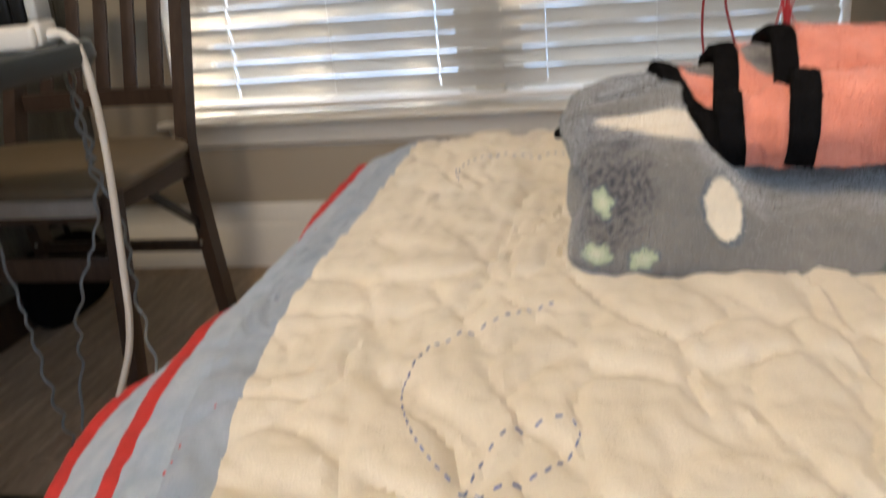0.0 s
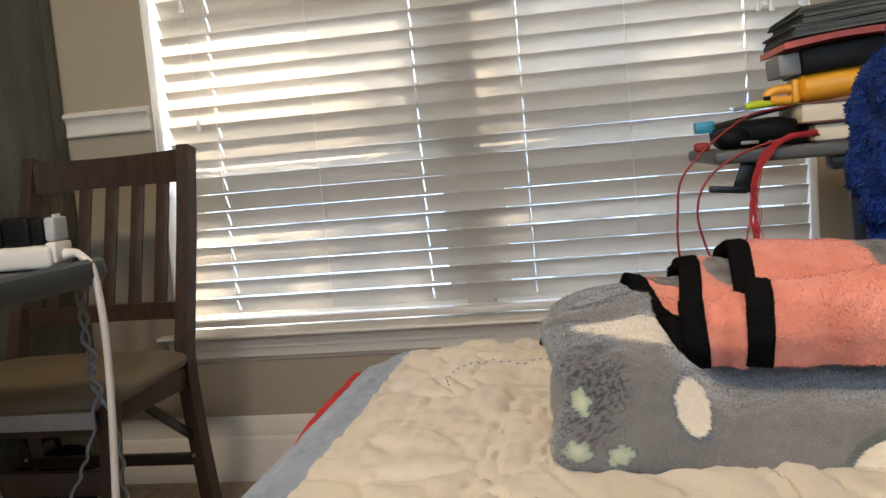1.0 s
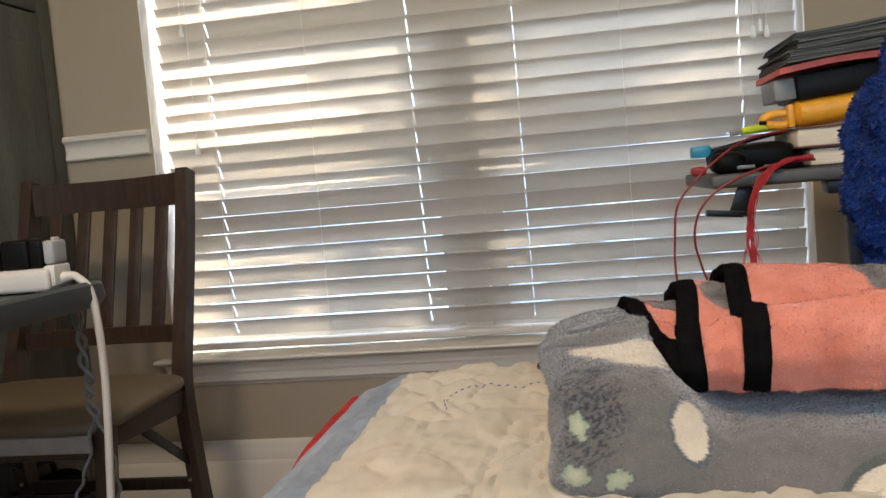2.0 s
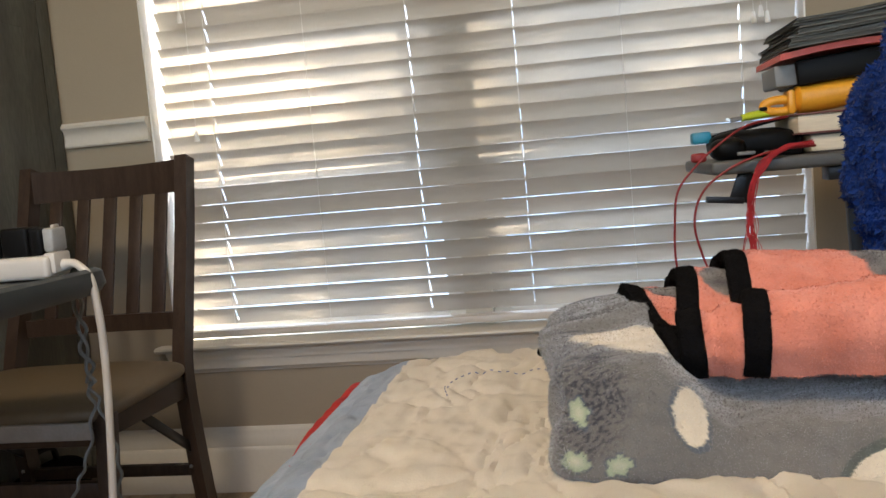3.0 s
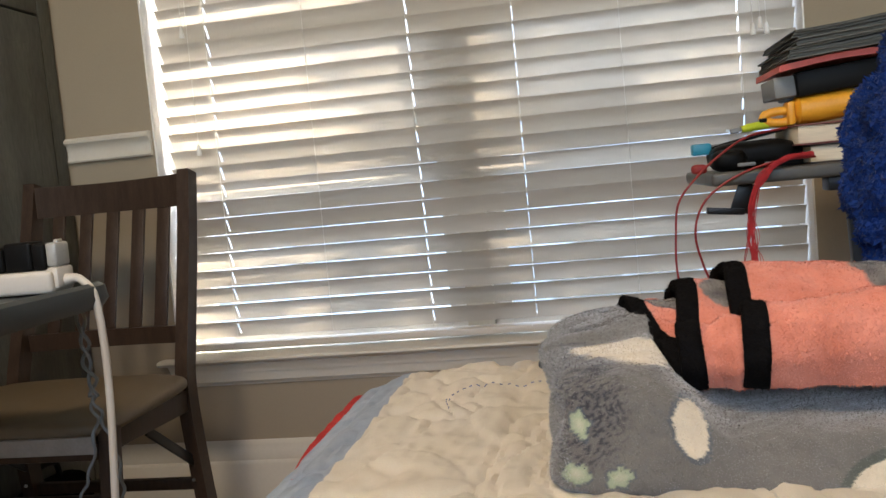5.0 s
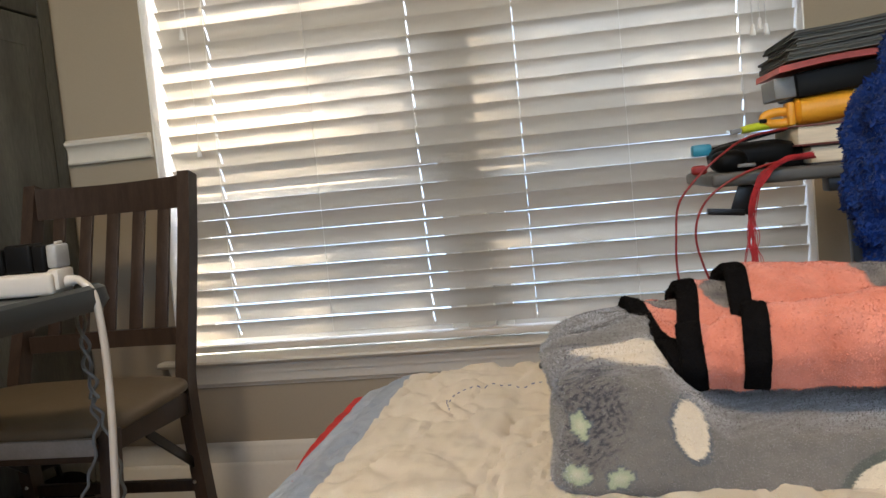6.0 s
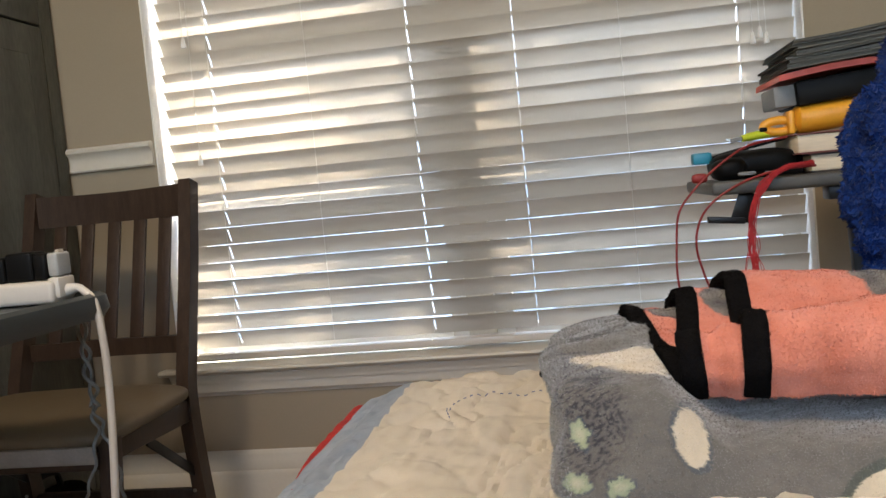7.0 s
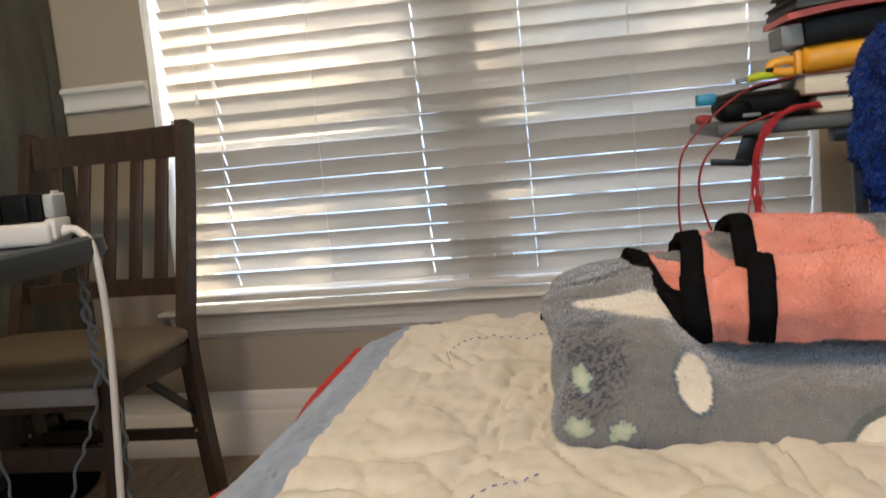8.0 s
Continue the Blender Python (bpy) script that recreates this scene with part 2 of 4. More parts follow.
def bm_profile(profile, x0, x1, axis="x", bm=None):
    """A closed profile of (depth, height) run along an axis. Along x the depth is y; along y it is x."""
    bm = bm or bmesh.new()
    put = (lambda s, d, z: (s, d, z)) if axis == "x" else (lambda s, d, z: (d, s, z))
    a = [bm.verts.new(put(x0, d, z)) for d, z in profile]
    b = [bm.verts.new(put(x1, d, z)) for d, z in profile]
    for i in range(len(a)):
        j = (i + 1) % len(a)
        bm.faces.new((a[i], a[j], b[j], b[i]))
    bm.faces.new(a)
    bm.faces.new(b[::-1])
    return bm


def bm_grid(nu, nv, f, bm=None):
    """A sheet: f(i / nu, j / nv) gives each point."""
    bm = bm or bmesh.new()
    g = [[bm.verts.new(f(i / nu, j / nv)) for j in range(nv + 1)] for i in range(nu + 1)]
    for i in range(nu):
        for j in range(nv):
            bm.faces.new((g[i][j], g[i + 1][j], g[i + 1][j + 1], g[i][j + 1]))
    return bm


def bm_blob(f, nu, nv, bm=None):
    """A closed skin: f(longitude 0..1, latitude 0..1) gives each point."""
    bm = bm or bmesh.new()
    bot, top = bm.verts.new(f(0, 0)), bm.verts.new(f(0, 1))
    rows = [[bm.verts.new(f(i / nu, j / nv)) for i in range(nu)] for j in range(1, nv)]
    for a, b in zip(rows, rows[1:]):
        for i in range(nu):
            k = (i + 1) % nu
            bm.faces.new((a[i], a[k], b[k], b[i]))
    for i in range(nu):
        k = (i + 1) % nu
        bm.faces.new((bot, rows[0][k], rows[0][i]))
        bm.faces.new((top, rows[-1][i], rows[-1][k]))
    return bm


def spow(v, e):
    return math.copysign(abs(v) ** e, v)


def noise3(x, y, z, s):
    return noise.noise(Vector((x * s, y * s, z * s)))


# ---------------------------------------------------------------- the room
WY, WOUT = -0.045, 0.14                    # window wall: room face and outer face
OX0, OX1, OZ0, OZ1 = -0.147, 1.408, 0.356, 1.80   # the opening
RX0, RX1, RY0, H = -0.95, 2.70, -3.40, 2.50
AX = -0.378                                # the wardrobe's front

bm = bm_box(RX0 - 0.1, OX0, WY, WOUT, 0, H)
bm_box(OX1, RX1 + 0.1, WY, WOUT, 0, H, bm=bm)
bm_box(OX0, OX1, WY, WOUT, 0, OZ0, bm=bm)
bm_box(OX0, OX1, WY, WOUT, OZ1, H, bm=bm)
tagged(part("wall_north", bm, WALL, smooth=False), "taupe painted wall with a wide window opening", "wall", kind="structure")
tagged(part("wall_west", bm_box(RX0 - 0.1, RX0, RY0, WY, 0, H), WALL, smooth=False), "plain taupe painted side wall", "wall", kind="structure")
tagged(part("wall_east", bm_box(RX1, RX1 + 0.1, RY0, WY, 0, H), WALL, smooth=False), "plain taupe painted side wall", "wall", kind="structure")
# unseen rear wall; its opening is added to hold the fill lamp
bm = bm_box(RX0 - 0.1, -0.25, RY0 - 0.12, RY0, 0, H)
bm_box(2.15, RX1 + 0.1, RY0 - 0.12, RY0, 0, H, bm=bm)
bm_box(-0.25, 2.15, RY0 - 0.12, RY0, 0, 0.9, bm=bm)
bm_box(-0.25, 2.15, RY0 - 0.12, RY0, 2.3, H, bm=bm)
tagged(part("wall_south", bm, WALL, smooth=False), "unseen taupe painted wall with an opening added for the fill lamp", "wall", kind="structure")
tagged(part("ceiling", bm_box(RX0 - 0.1, RX1 + 0.1, RY0 - 0.12, WOUT, H, H + 0.1), CEIL, smooth=False), "plain white painted ceiling", "ceiling", kind="structure")

# unseen fitting added around the overhead fill lamp
lamp = thing("added_ceiling_light", "unseen round white ceiling light with a glass diffuser, added as a fill", "ceiling light")
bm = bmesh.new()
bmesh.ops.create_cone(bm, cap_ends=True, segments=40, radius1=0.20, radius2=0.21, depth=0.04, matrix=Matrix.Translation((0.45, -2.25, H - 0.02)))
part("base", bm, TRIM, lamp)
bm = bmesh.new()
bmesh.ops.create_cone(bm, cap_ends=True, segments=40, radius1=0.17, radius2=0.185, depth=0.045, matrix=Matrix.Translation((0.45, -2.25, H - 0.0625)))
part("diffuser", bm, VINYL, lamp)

floor = tagged(part("floor", bm_box(RX0 - 0.1, RX1 + 0.1, RY0 - 0.12, WY, -0.06, -0.012), RUBBER, smooth=False), "dark brown wood plank floor", "floor", kind="structure")

def base_profile(y):
    return [(y, 0), (y - 0.016, 0), (y - 0.016, 0.108), (y - 0.013, 0.115), (y - 0.011, 0.117), (y - 0.011, 0.143), (y - 0.007, 0.150), (y - 0.007, 0.155), (y - 0.003, 0.165), (y, 0.167)]

tagged(part("baseboard", bm_profile(base_profile(WY), AX, RX1), TRIM), "tall white stepped baseboard along the window wall", "baseboard", kind="structure")
RAIL = [(0, 0.905), (-0.012, 0.905), (-0.014, 0.909), (-0.011, 0.914), (-0.008, 0.922), (-0.008, 0.934), (-0.011, 0.943), (-0.018, 0.950), (-0.022, 0.953), (-0.022, 0.960), (-0.015, 0.966), (0, 0.966)]
tagged(part("trim_chair_rail", bm_profile([(WY + d, z) for d, z in RAIL], AX, OX0 - 0.004), TRIM), "white moulded chair rail ending beside the window", "moulding", kind="structure")
tagged(part("trim_chair_rail", bm_profile([(WY + d, z) for d, z in RAIL], OX1 + 0.02, RX1), TRIM), "white moulded chair rail on the window wall", "moulding", kind="structure")

# ---------------------------------------------------------------- the window
win = thing("window_1", "wide white double window with closed lower sashes", "window", kind="structure")
WF0, WF1 = 0.095, 0.137
XM = 0.622
for a, b in ((OX0, XM - 0.035), (XM + 0.035, OX1)):
    bm = bm_box(a, a + 0.045, WF0, WF1, OZ0 + 0.02, OZ1, 0.003)
    bm_box(b - 0.045, b, WF0, WF1, OZ0 + 0.02, OZ1, 0.003, bm=bm)
    bm_box(a + 0.045, b - 0.045, WF0, WF1, OZ0 + 0.02, OZ0 + 0.064, 0.003, bm=bm)
    bm_box(a + 0.045, b - 0.045, WF0, WF1, OZ1 - 0.05, OZ1, 0.003, bm=bm)
    bm_box(a + 0.045, b - 0.045, WF0 - 0.004, WF1, 0.905, 0.955, 0.003, bm=bm)
    fr = part("window_frame", bm, VINYL, win)
    for z0, z1 in ((OZ0 + 0.064, 0.905), (0.955, OZ1 - 0.05)):
        p = part("pane", bm_box(a + 0.045, b - 0.045, 0.114, 0.118, z0, z1), glass, fr, smooth=False)
        p.visible_shadow = False
part("mullion", bm_box(XM - 0.035, XM + 0.035, 0.070, WOUT, OZ0 + 0.02, OZ1, 0.004), TRIM, win)
for x0, x1 in ((OX0, OX0 + 0.004), (OX1 - 0.004, OX1)):
    part("jamb_lining", bm_box(x0, x1, WY + 0.002, 0.094, OZ0 + 0.001, OZ1), VINYL, win, smooth=False)
# stool, nosing and apron
bm = bm_profile([(WY, 0.3575), (WY, 0.385), (0.094, 0.382), (0.094, 0.3575)], OX0 + 0.0045, OX1 - 0.0045)
tagged(part("trim_window_stool", bm, TRIM), "white painted inner window sill board", "window sill", kind="structure")
NOSE = [(WY - 0.0005, 0.3705), (WY - 0.0005, 0.385), (-0.080, 0.386), (-0.0875, 0.3838), (-0.090, 0.379), (-0.086, 0.3745), (-0.079, 0.3705)]
tagged(part("trim_window_nosing", bm_profile(NOSE, -0.186, 1.475), TRIM), "white rounded window sill nosing with projecting ends", "window sill", kind="structure")
APRON = [(WY - 0.0005, 0.3700), (-0.078, 0.3700), (-0.076, 0.364), (-0.070, 0.357), (-0.067, 0.351), (-0.0665, 0.346), (-0.0625, 0.345), (-0.060, 0.334), (-0.059, 0.322), (-0.053, 0.318), (-0.050, 0.311), (WY - 0.0005, 0.31)]
tagged(part("trim_window_apron", bm_profile(APRON, -0.162, 1.45), TRIM), "white moulded apron under the window sill", "moulding", kind="structure")

# ---------------------------------------------------------------- the blind
blind = thing("window_blind", "wide white faux-wood venetian blind, slats half open", "window blind", at=(0, 0, 0))
BX0, BX1, PITCH, SW, TILT_S = -0.129, 1.400, 0.0445, 0.050, 61.0
LADDERS = (0.0, 0.255, 0.512, 0.767, 1.014, 1.278)
HOLED = (0.0, 0.512, 0.767, 1.278)

def slat_mesh():
    xs = sorted({BX0, BX1, *[h - 0.0017 for h in HOLED], *[h + 0.0017 for h in HOLED], *np.linspace(BX0 + 0.05, BX1 - 0.05, 13).round(4).tolist()})
    vs = [-0.025, -0.017, -0.009, 0.0, 0.009, 0.017, 0.025]
    bm = bmesh.new()
    g = [[bm.verts.new((x, v, 0.0022 * (1 - (v / 0.025) ** 2) + 0.0004 * math.sin(7 * x))) for v in vs] for x in xs]
    for i in range(len(xs) - 1):
        hole = any(abs((xs[i] + xs[i + 1]) / 2 - h) < 0.0016 for h in HOLED) and xs[i + 1] - xs[i] < 0.0036
        for j in range(len(vs) - 1):
            if not (hole and 1 <= j <= 4):
                bm.faces.new((g[i][j], g[i + 1][j], g[i + 1][j + 1], g[i][j + 1]))
    bmesh.ops.solidify(bm, geom=bm.faces[:], thickness=0.0028)
    return mesh_of("slat", bm, SLAT)

slat = slat_mesh()
rng = random.Random(4)
for k in range(30):
    z = 0.4645 + PITCH * k
    ob = new("slat", slat)
    ob.parent = blind
    tl = TILT_S + rng.uniform(-1.2, 1.2)
    ob.matrix_basis = pose(0, 0.025 * math.cos(radians(tl)), z - 0.025 * math.sin(radians(tl)), -tl, rng.uniform(-0.06, 0.06), 0)
part("bottom_rail", bm_box(BX0, BX1, -0.012, 0.030, 0.3925, 0.4095, 0.003), SLAT, blind)
part("head_rail", bm_box(BX0, BX1, -0.012, 0.05, 1.755, OZ1 - 0.002, 0.004), VINYL, blind)
for x in LADDERS:
    bm = bm_tube([Vector((x, -0.0025, z)) for z in np.linspace(0.414, 1.76, 12)], 0.0007, 5)
    bm_tube([Vector((x, 0.048, z)) for z in np.linspace(0.418, 1.76, 12)], 0.0007, 5, bm)
    bm_tube(smooth_line([(x - 0.012, -0.013, 0.4065), (x - 0.008, -0.013, 0.416), (x, -0.010, 0.423), (x + 0.01, -0.013, 0.419), (x + 0.018, -0.013, 0.410)], 4), 0.0007, 5, bm)
    part("ladder_string", bm, STRING, blind)

def tassel(x, y, z, top):
    bm = bm_tube([Vector((x, y, z)), Vector((x, y, z + 0.004)), Vector((x, y, z + 0.020)), Vector((x, y, z + 0.026))], lambda t: (0.0065, 0.0065, 0.0042, 0.003)[min(3, int(t * 3.01))], 10)
    ob = part("cord_tassel", bm, VINYL, blind)
    part("pull_cord", bm_tube([Vector((x, y, z + 0.02)), Vector((x * 0.999, -0.012, top))], 0.0008, 5), STRING, ob)

tassel(-0.047, -0.030, 1.185, 1.76)
tassel(-0.036, -0.030, 0.893, 1.76)
for dx, dz in ((-0.016, -0.012), (0.0, 0.0), (0.013, -0.014)):
    tassel(1.318 + dx, -0.030, 1.045 + dz, 1.76)

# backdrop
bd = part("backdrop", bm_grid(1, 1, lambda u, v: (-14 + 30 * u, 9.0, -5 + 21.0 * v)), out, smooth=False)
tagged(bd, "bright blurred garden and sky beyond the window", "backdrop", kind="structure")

LEAFM = mat("green_leaf", (0.06, 0.10, 0.03), 0.6, var=0.5, scale=3, bump=0, trans=0.35)
BARK = mat("bark", (0.10, 0.075, 0.05), 0.9, var=0.4, scale=12)
# tree added with its crown out of view, to dapple the blind's sunlight
tree = thing("tree", "unseen leafy tree added outside to dapple the sun on the blind", "tree")
part("trunk", bm_tube(smooth_line([(4.3, 4.6, -0.6), (4.2, 4.5, 2.3), (3.9, 4.3, 5.2), (3.4, 4.1, 8.0), (2.9, 4.0, 10.6)], 8), lambda t: 0.17 - 0.13 * t, 10), BARK, tree)
for pts in (((4.05, 4.42, 4.2), (3.2, 4.1, 6.2), (2.2, 3.8, 7.6)), ((3.72, 4.22, 6.2), (2.9, 3.6, 7.4), (1.9, 3.2, 8.0)), ((3.35, 4.1, 8.0), (3.2, 4.5, 9.2), (2.8, 4.8, 10.4))):
    part("limb", bm_tube(smooth_line(pts, 6), lambda t: 0.06 - 0.045 * t, 8), BARK, tree)
rg = random.Random(31)
verts, faces = [], []
while len(faces) < 7800:
    # leaf clumps with gaps, set on sun rays, shading the blind low and east
    h = Vector((rg.uniform(-0.6, 2.2), 0.0, rg.uniform(0.1, 2.0)))
    p = h + SUN_DIR * (rg.uniform(3.0, 5.0) / SUN_DIR.y)
    dens = 0.10 + 0.9 * noise3(h.x, h.z, 1.5, 4.5) + 1.2 * noise3(h.x, h.z * 1.3, 7.5, 11) + 0.15 * (0.75 - h.z) + 1.25 * (h.x - 0.50) - 0.5 * (-0.40 < h.x < -0.03 and h.z > 0.5) + 0.9 * (h.z < 0.44)
    if rg.random() > dens:
        continue
    a = Vector((rg.gauss(0, 1), rg.gauss(0, 1), rg.gauss(0, 1))).normalized()
    q = a.orthogonal().normalized() * rg.uniform(0.028, 0.048)
    w = a.cross(q) * 0.5
    k = len(verts)
    verts += [p - q, p + w, p + q, p - w]
    faces.append((k, k + 1, k + 2, k + 3))
lm = bpy.data.meshes.new("crown")
lm.from_pydata([tuple(v) for v in verts], [], faces)
lm.materials.append(LEAFM)
crown = new("crown", lm)
crown.parent = tree
tagged(crown, kind="stuff")

# ---------------------------------------------------------------- wardrobe beside the window
wardrobe = thing("wardrobe", "tall grey distressed wooden wardrobe with a panelled door", "wardrobe", at=(-0.65, -0.6, 0))
wardrobe.location = (0, 0, 0)
part("body", bm_box(RX0 + 0.01, AX - 0.022, -1.05, -0.052, 0.0, 1.95, 0.004), ARM, wardrobe)
part("frame_stile", bm_box(AX - 0.0215, AX - 0.001, -0.104, -0.054, 0.0955, 1.40, 0.004), ARM, wardrobe)
part("frame_rail", bm_box(AX - 0.0215, AX - 0.001, -0.560, -0.1045, 1.270, 1.40, 0.004), ARM, wardrobe)
dr = part("door", bm_box(AX - 0.019, AX + 0.003, -0.560, -0.109, 0.10, 1.2645, 0.007, 3), ARM, wardrobe)
part("door_panel", bm_box(AX + 0.0025, AX + 0.005, -0.500, -0.175, 0.18, 1.19, 0.002), ARM, dr)
part("door", bm_box(AX - 0.0215, AX - 0.004, -1.045, -0.566, 0.10, 1.40, 0.003), ARM, wardrobe)
part("cornice", bm_box(AX - 0.02, AX + 0.004, -1.05, -0.052, 1.405, 1.95, 0.004), ARM, wardrobe)
part("plinth", bm_box(AX - 0.0215, AX - 0.006, -1.05, -0.052, 0.0, 0.095, 0.003), WOOD, wardrobe)

# ---------------------------------------------------------------- folding chair
chair = thing("folding_chair", "dark wooden folding chair with a tan padded seat", "chair", at=(0, 0, 0))
CX = -0.130
def post_line(s):
    return smooth_line([(CX + s * w, y, z) for w, y, z in ((0.184, -0.300, 0.846), (0.187, -0.345, 0.68), (0.191, -0.405, 0.50), (0.193, -0.432, 0.40), (0.197, -0.425, 0.25), (0.199, -0.385, 0.0))], 6)

def bm_ribbon(line, w, d):
    """A rectangular bar along a line in a plane x = const."""
    bm = bmesh.new()
    rings = []
    n = len(line)
    for i, c in enumerate(line):
        t = (line[min(i + 1, n - 1)] - line[max(i - 1, 0)]).normalized()
        nrm = Vector((1, 0, 0)).cross(t).normalized()
        rings.append([bm.verts.new(c + Vector((sx * w / 2, 0, 0)) + nrm * sy * d / 2) for sx, sy in ((-1, -1), (1, -1), (1, 1), (-1, 1))])
    for a, b in zip(rings, rings[1:]):
        for k in range(4):
            bm.faces.new((a[k], a[(k + 1) % 4], b[(k + 1) % 4], b[k]))
    bm.faces.new(rings[0])
    bm.faces.new(rings[-1][::-1])
    edges = [e for e in bm.edges if abs(e.calc_face_angle(0)) > 0.8]
    bmesh.ops.bevel(bm, geom=edges, offset=0.0025, segments=2, profile=0.5, affect="EDGES")
    return bm

for s in (-1, 1):
    p = part("back_post", bm_ribbon(post_line(s), 0.027, 0.040), WOOD, chair)
    for y, z in ((-0.432, 0.375), (-0.428, 0.205)):
        bm = bmesh.new()
        bmesh.ops.create_cone(bm, cap_ends=True, segments=10, radius1=0.004, radius2=0.003, depth=0.003, matrix=Matrix.Translation((CX + s * 0.193, y - 0.0195, z)) @ Matrix.Rotation(radians(90), 4, "X"))
        part("bolt", bm, STEEL, p)
    part("front_leg", bm_beam((CX + s * 0.222, -0.775, 0.415), (CX + s * 0.222, -0.830, 0.0), 0.024, 0.036), WOOD, chair)
    part("side_rail", bm_beam((CX + s * 0.190, -0.440, 0.372), (CX + s * 0.215, -0.790, 0.395), 0.022, 0.044, up=(0, 0, 1)), WOOD, chair)
    part("folding_brace", bm_beam((CX + s * 0.192, -0.425, 0.235), (CX + s * 0.200, -0.620, 0.362), 0.006, 0.020, 0.002, up=(0, 1, 1)), BLACKM, chair)

def bowed(x0, x1, y, z0, z1, th, bow, lift=0.0):
    """A back rail that bows backwards in the middle."""
    def f(u, v):
        a = 2 * u - 1
        ring = ((0, z0), (0, z1), (th, z1), (th, z0), (0, z0))[round(v * 4)]
        return (x0 + (x1 - x0) * u, y + ring[0] + bow * (1 - a * a), ring[1] + lift * (1 - a * a) * (ring[1] == z1))
    bm = bm_grid(12, 4, f)
    bmesh.ops.remove_doubles(bm, verts=bm.verts[:], dist=1e-5)
    bmesh.ops.holes_fill(bm, edges=bm.edges[:])
    return bm

part("top_rail", bowed(CX - 0.175, CX + 0.175, -0.322, 0.772, 0.842, 0.020, 0.018, -0.004), WOOD, chair)
part("lower_rail", bowed(CX - 0.175, CX + 0.175, -0.400, 0.486, 0.522, 0.018, 0.014), WOOD, chair)
for i in range(5):
    u = -1 + (i + 0.72) * 2 / 5.45
    bow = 0.016 * (1 - u * u)
    part("back_slat", bm_beam((CX + u * 0.171, -0.389 + bow, 0.518), (CX + u * 0.171, -0.311 + bow, 0.782), 0.029, 0.009, 0.002), WOOD, chair)

def cushion(u, v):
    """Padded seat: wider in front, rounded edges, a low crown."""
    a, b = math.tau * u, math.pi * (v - 0.5)
    cx, sy = spow(math.cos(a), 0.25), spow(math.sin(a), 0.25)
    r, h = spow(math.cos(b), 0.45), spow(math.sin(b), 0.7)
    y = -0.625 + 0.185 * sy * r
    w = 0.236 - 0.014 * (y + 0.81) / 0.37
    z = 0.415 + (0.023 * h if h > 0 else 0.022 * h)
    return (CX + w * cx * r, y, z + 0.004 * (1 - (cx * r) ** 2) * (h > 0))

part("seat", bm_blob(cushion, 64, 24), SEATM, chair)
part("front_rail", bm_beam((CX - 0.212, -0.795, 0.380), (CX + 0.212, -0.795, 0.380), 0.020, 0.028, up=(0, 0, 1)), WOOD, chair)
part("seat_board", bm_box(CX - 0.215, CX + 0.215, -0.816, -0.8055, 0.380, 0.409, 0.003), SEATEDGE, chair, "pale front edge of the seat")
part("front_stretcher", bm_beam((CX - 0.211, -0.800, 0.285), (CX + 0.211, -0.800, 0.285), 0.018, 0.042, up=(0, 0, 1)), WOOD, chair)
part("rear_stretcher", bm_beam((CX - 0.181, -0.420, 0.19), (CX + 0.181, -0.420, 0.19), 0.018, 0.024, up=(0, 0, 1)), WOOD, chair)

# ---------------------------------------------------------------- side table with its things
table = thing("side_table", "small side table with a slate-grey plastic top", "table")
TX1, TY1, TZ = 0.224, -0.925, 0.668
def tray(u, v):
    a = math.tau * u
    prof = ((0.0, TZ - 0.030), (0.85, TZ - 0.033), (0.97, TZ - 0.031), (1.0, TZ - 0.018), (0.99, TZ + 0.001), (0.965, TZ + 0.006), (0.945, TZ), (0.93, TZ - 0.004), (0.0, TZ - 0.004))[round(v * 8)]
    return ((TX1 - 0.24) + 0.24 * spow(math.cos(a), 0.09) * prof[0], (TY1 - 0.30) + 0.30 * spow(math.sin(a), 0.09) * prof[0], prof[1])
part("tabletop", bm_blob(tray, 96, 8), TABLEM, table)
bm = bm_tube([Vector((-0.06, -1.24, z)) for z in (0.02, 0.2, 0.45, TZ - 0.018)], 0.022, 16)
part("column", bm, BLACKM, table)
part("foot_plate", bm_box(-0.24, 0.12, -1.42, -1.06, 0.0, 0.02, 0.006), BLACKM, table)

strip = thing("power_strip", "white plastic power strip lying on the table", "power strip")
PX, PY = 0.172, -0.955
part("housing", bm_box(PX - 0.24, PX, PY - 0.045, PY + 0.012, TZ - 0.002, TZ + 0.030, 0.007, 3), WHITEP, strip)
part("end_cap", bm_box(PX - 0.012, PX + 0.006, PY - 0.036, PY + 0.004, TZ + 0.004, TZ + 0.034, 0.004), WHITEP, strip)
part("grommet", bm_tube([Vector((PX + 0.004, PY - 0.016, TZ + 0.014)), Vector((PX + 0.022, PY - 0.016, TZ + 0.016))], lambda t: 0.009 - 0.003 * t, 14), WHITEP, strip)
cable = smooth_line([(PX + 0.016, PY - 0.016, TZ + 0.016), (0.200, -0.973, 0.681), (0.219, -0.976, 0.660), (0.224, -0.974, 0.605), (0.222, -0.970, 0.545), (0.219, -0.970, 0.480), (0.214, -0.970, 0.415), (0.207, -0.970, 0.335), (0.201, -0.970, 0.275), (0.187, -0.970, 0.215), (0.160, -0.972, 0.150), (0.13, -0.98, 0.07), (0.16, -1.03, 0.012), (0.30, -1.10, 0.006)], 8)
part("mains_cable", bm_tube(cable, 0.0056, 12), WHITEP, strip)

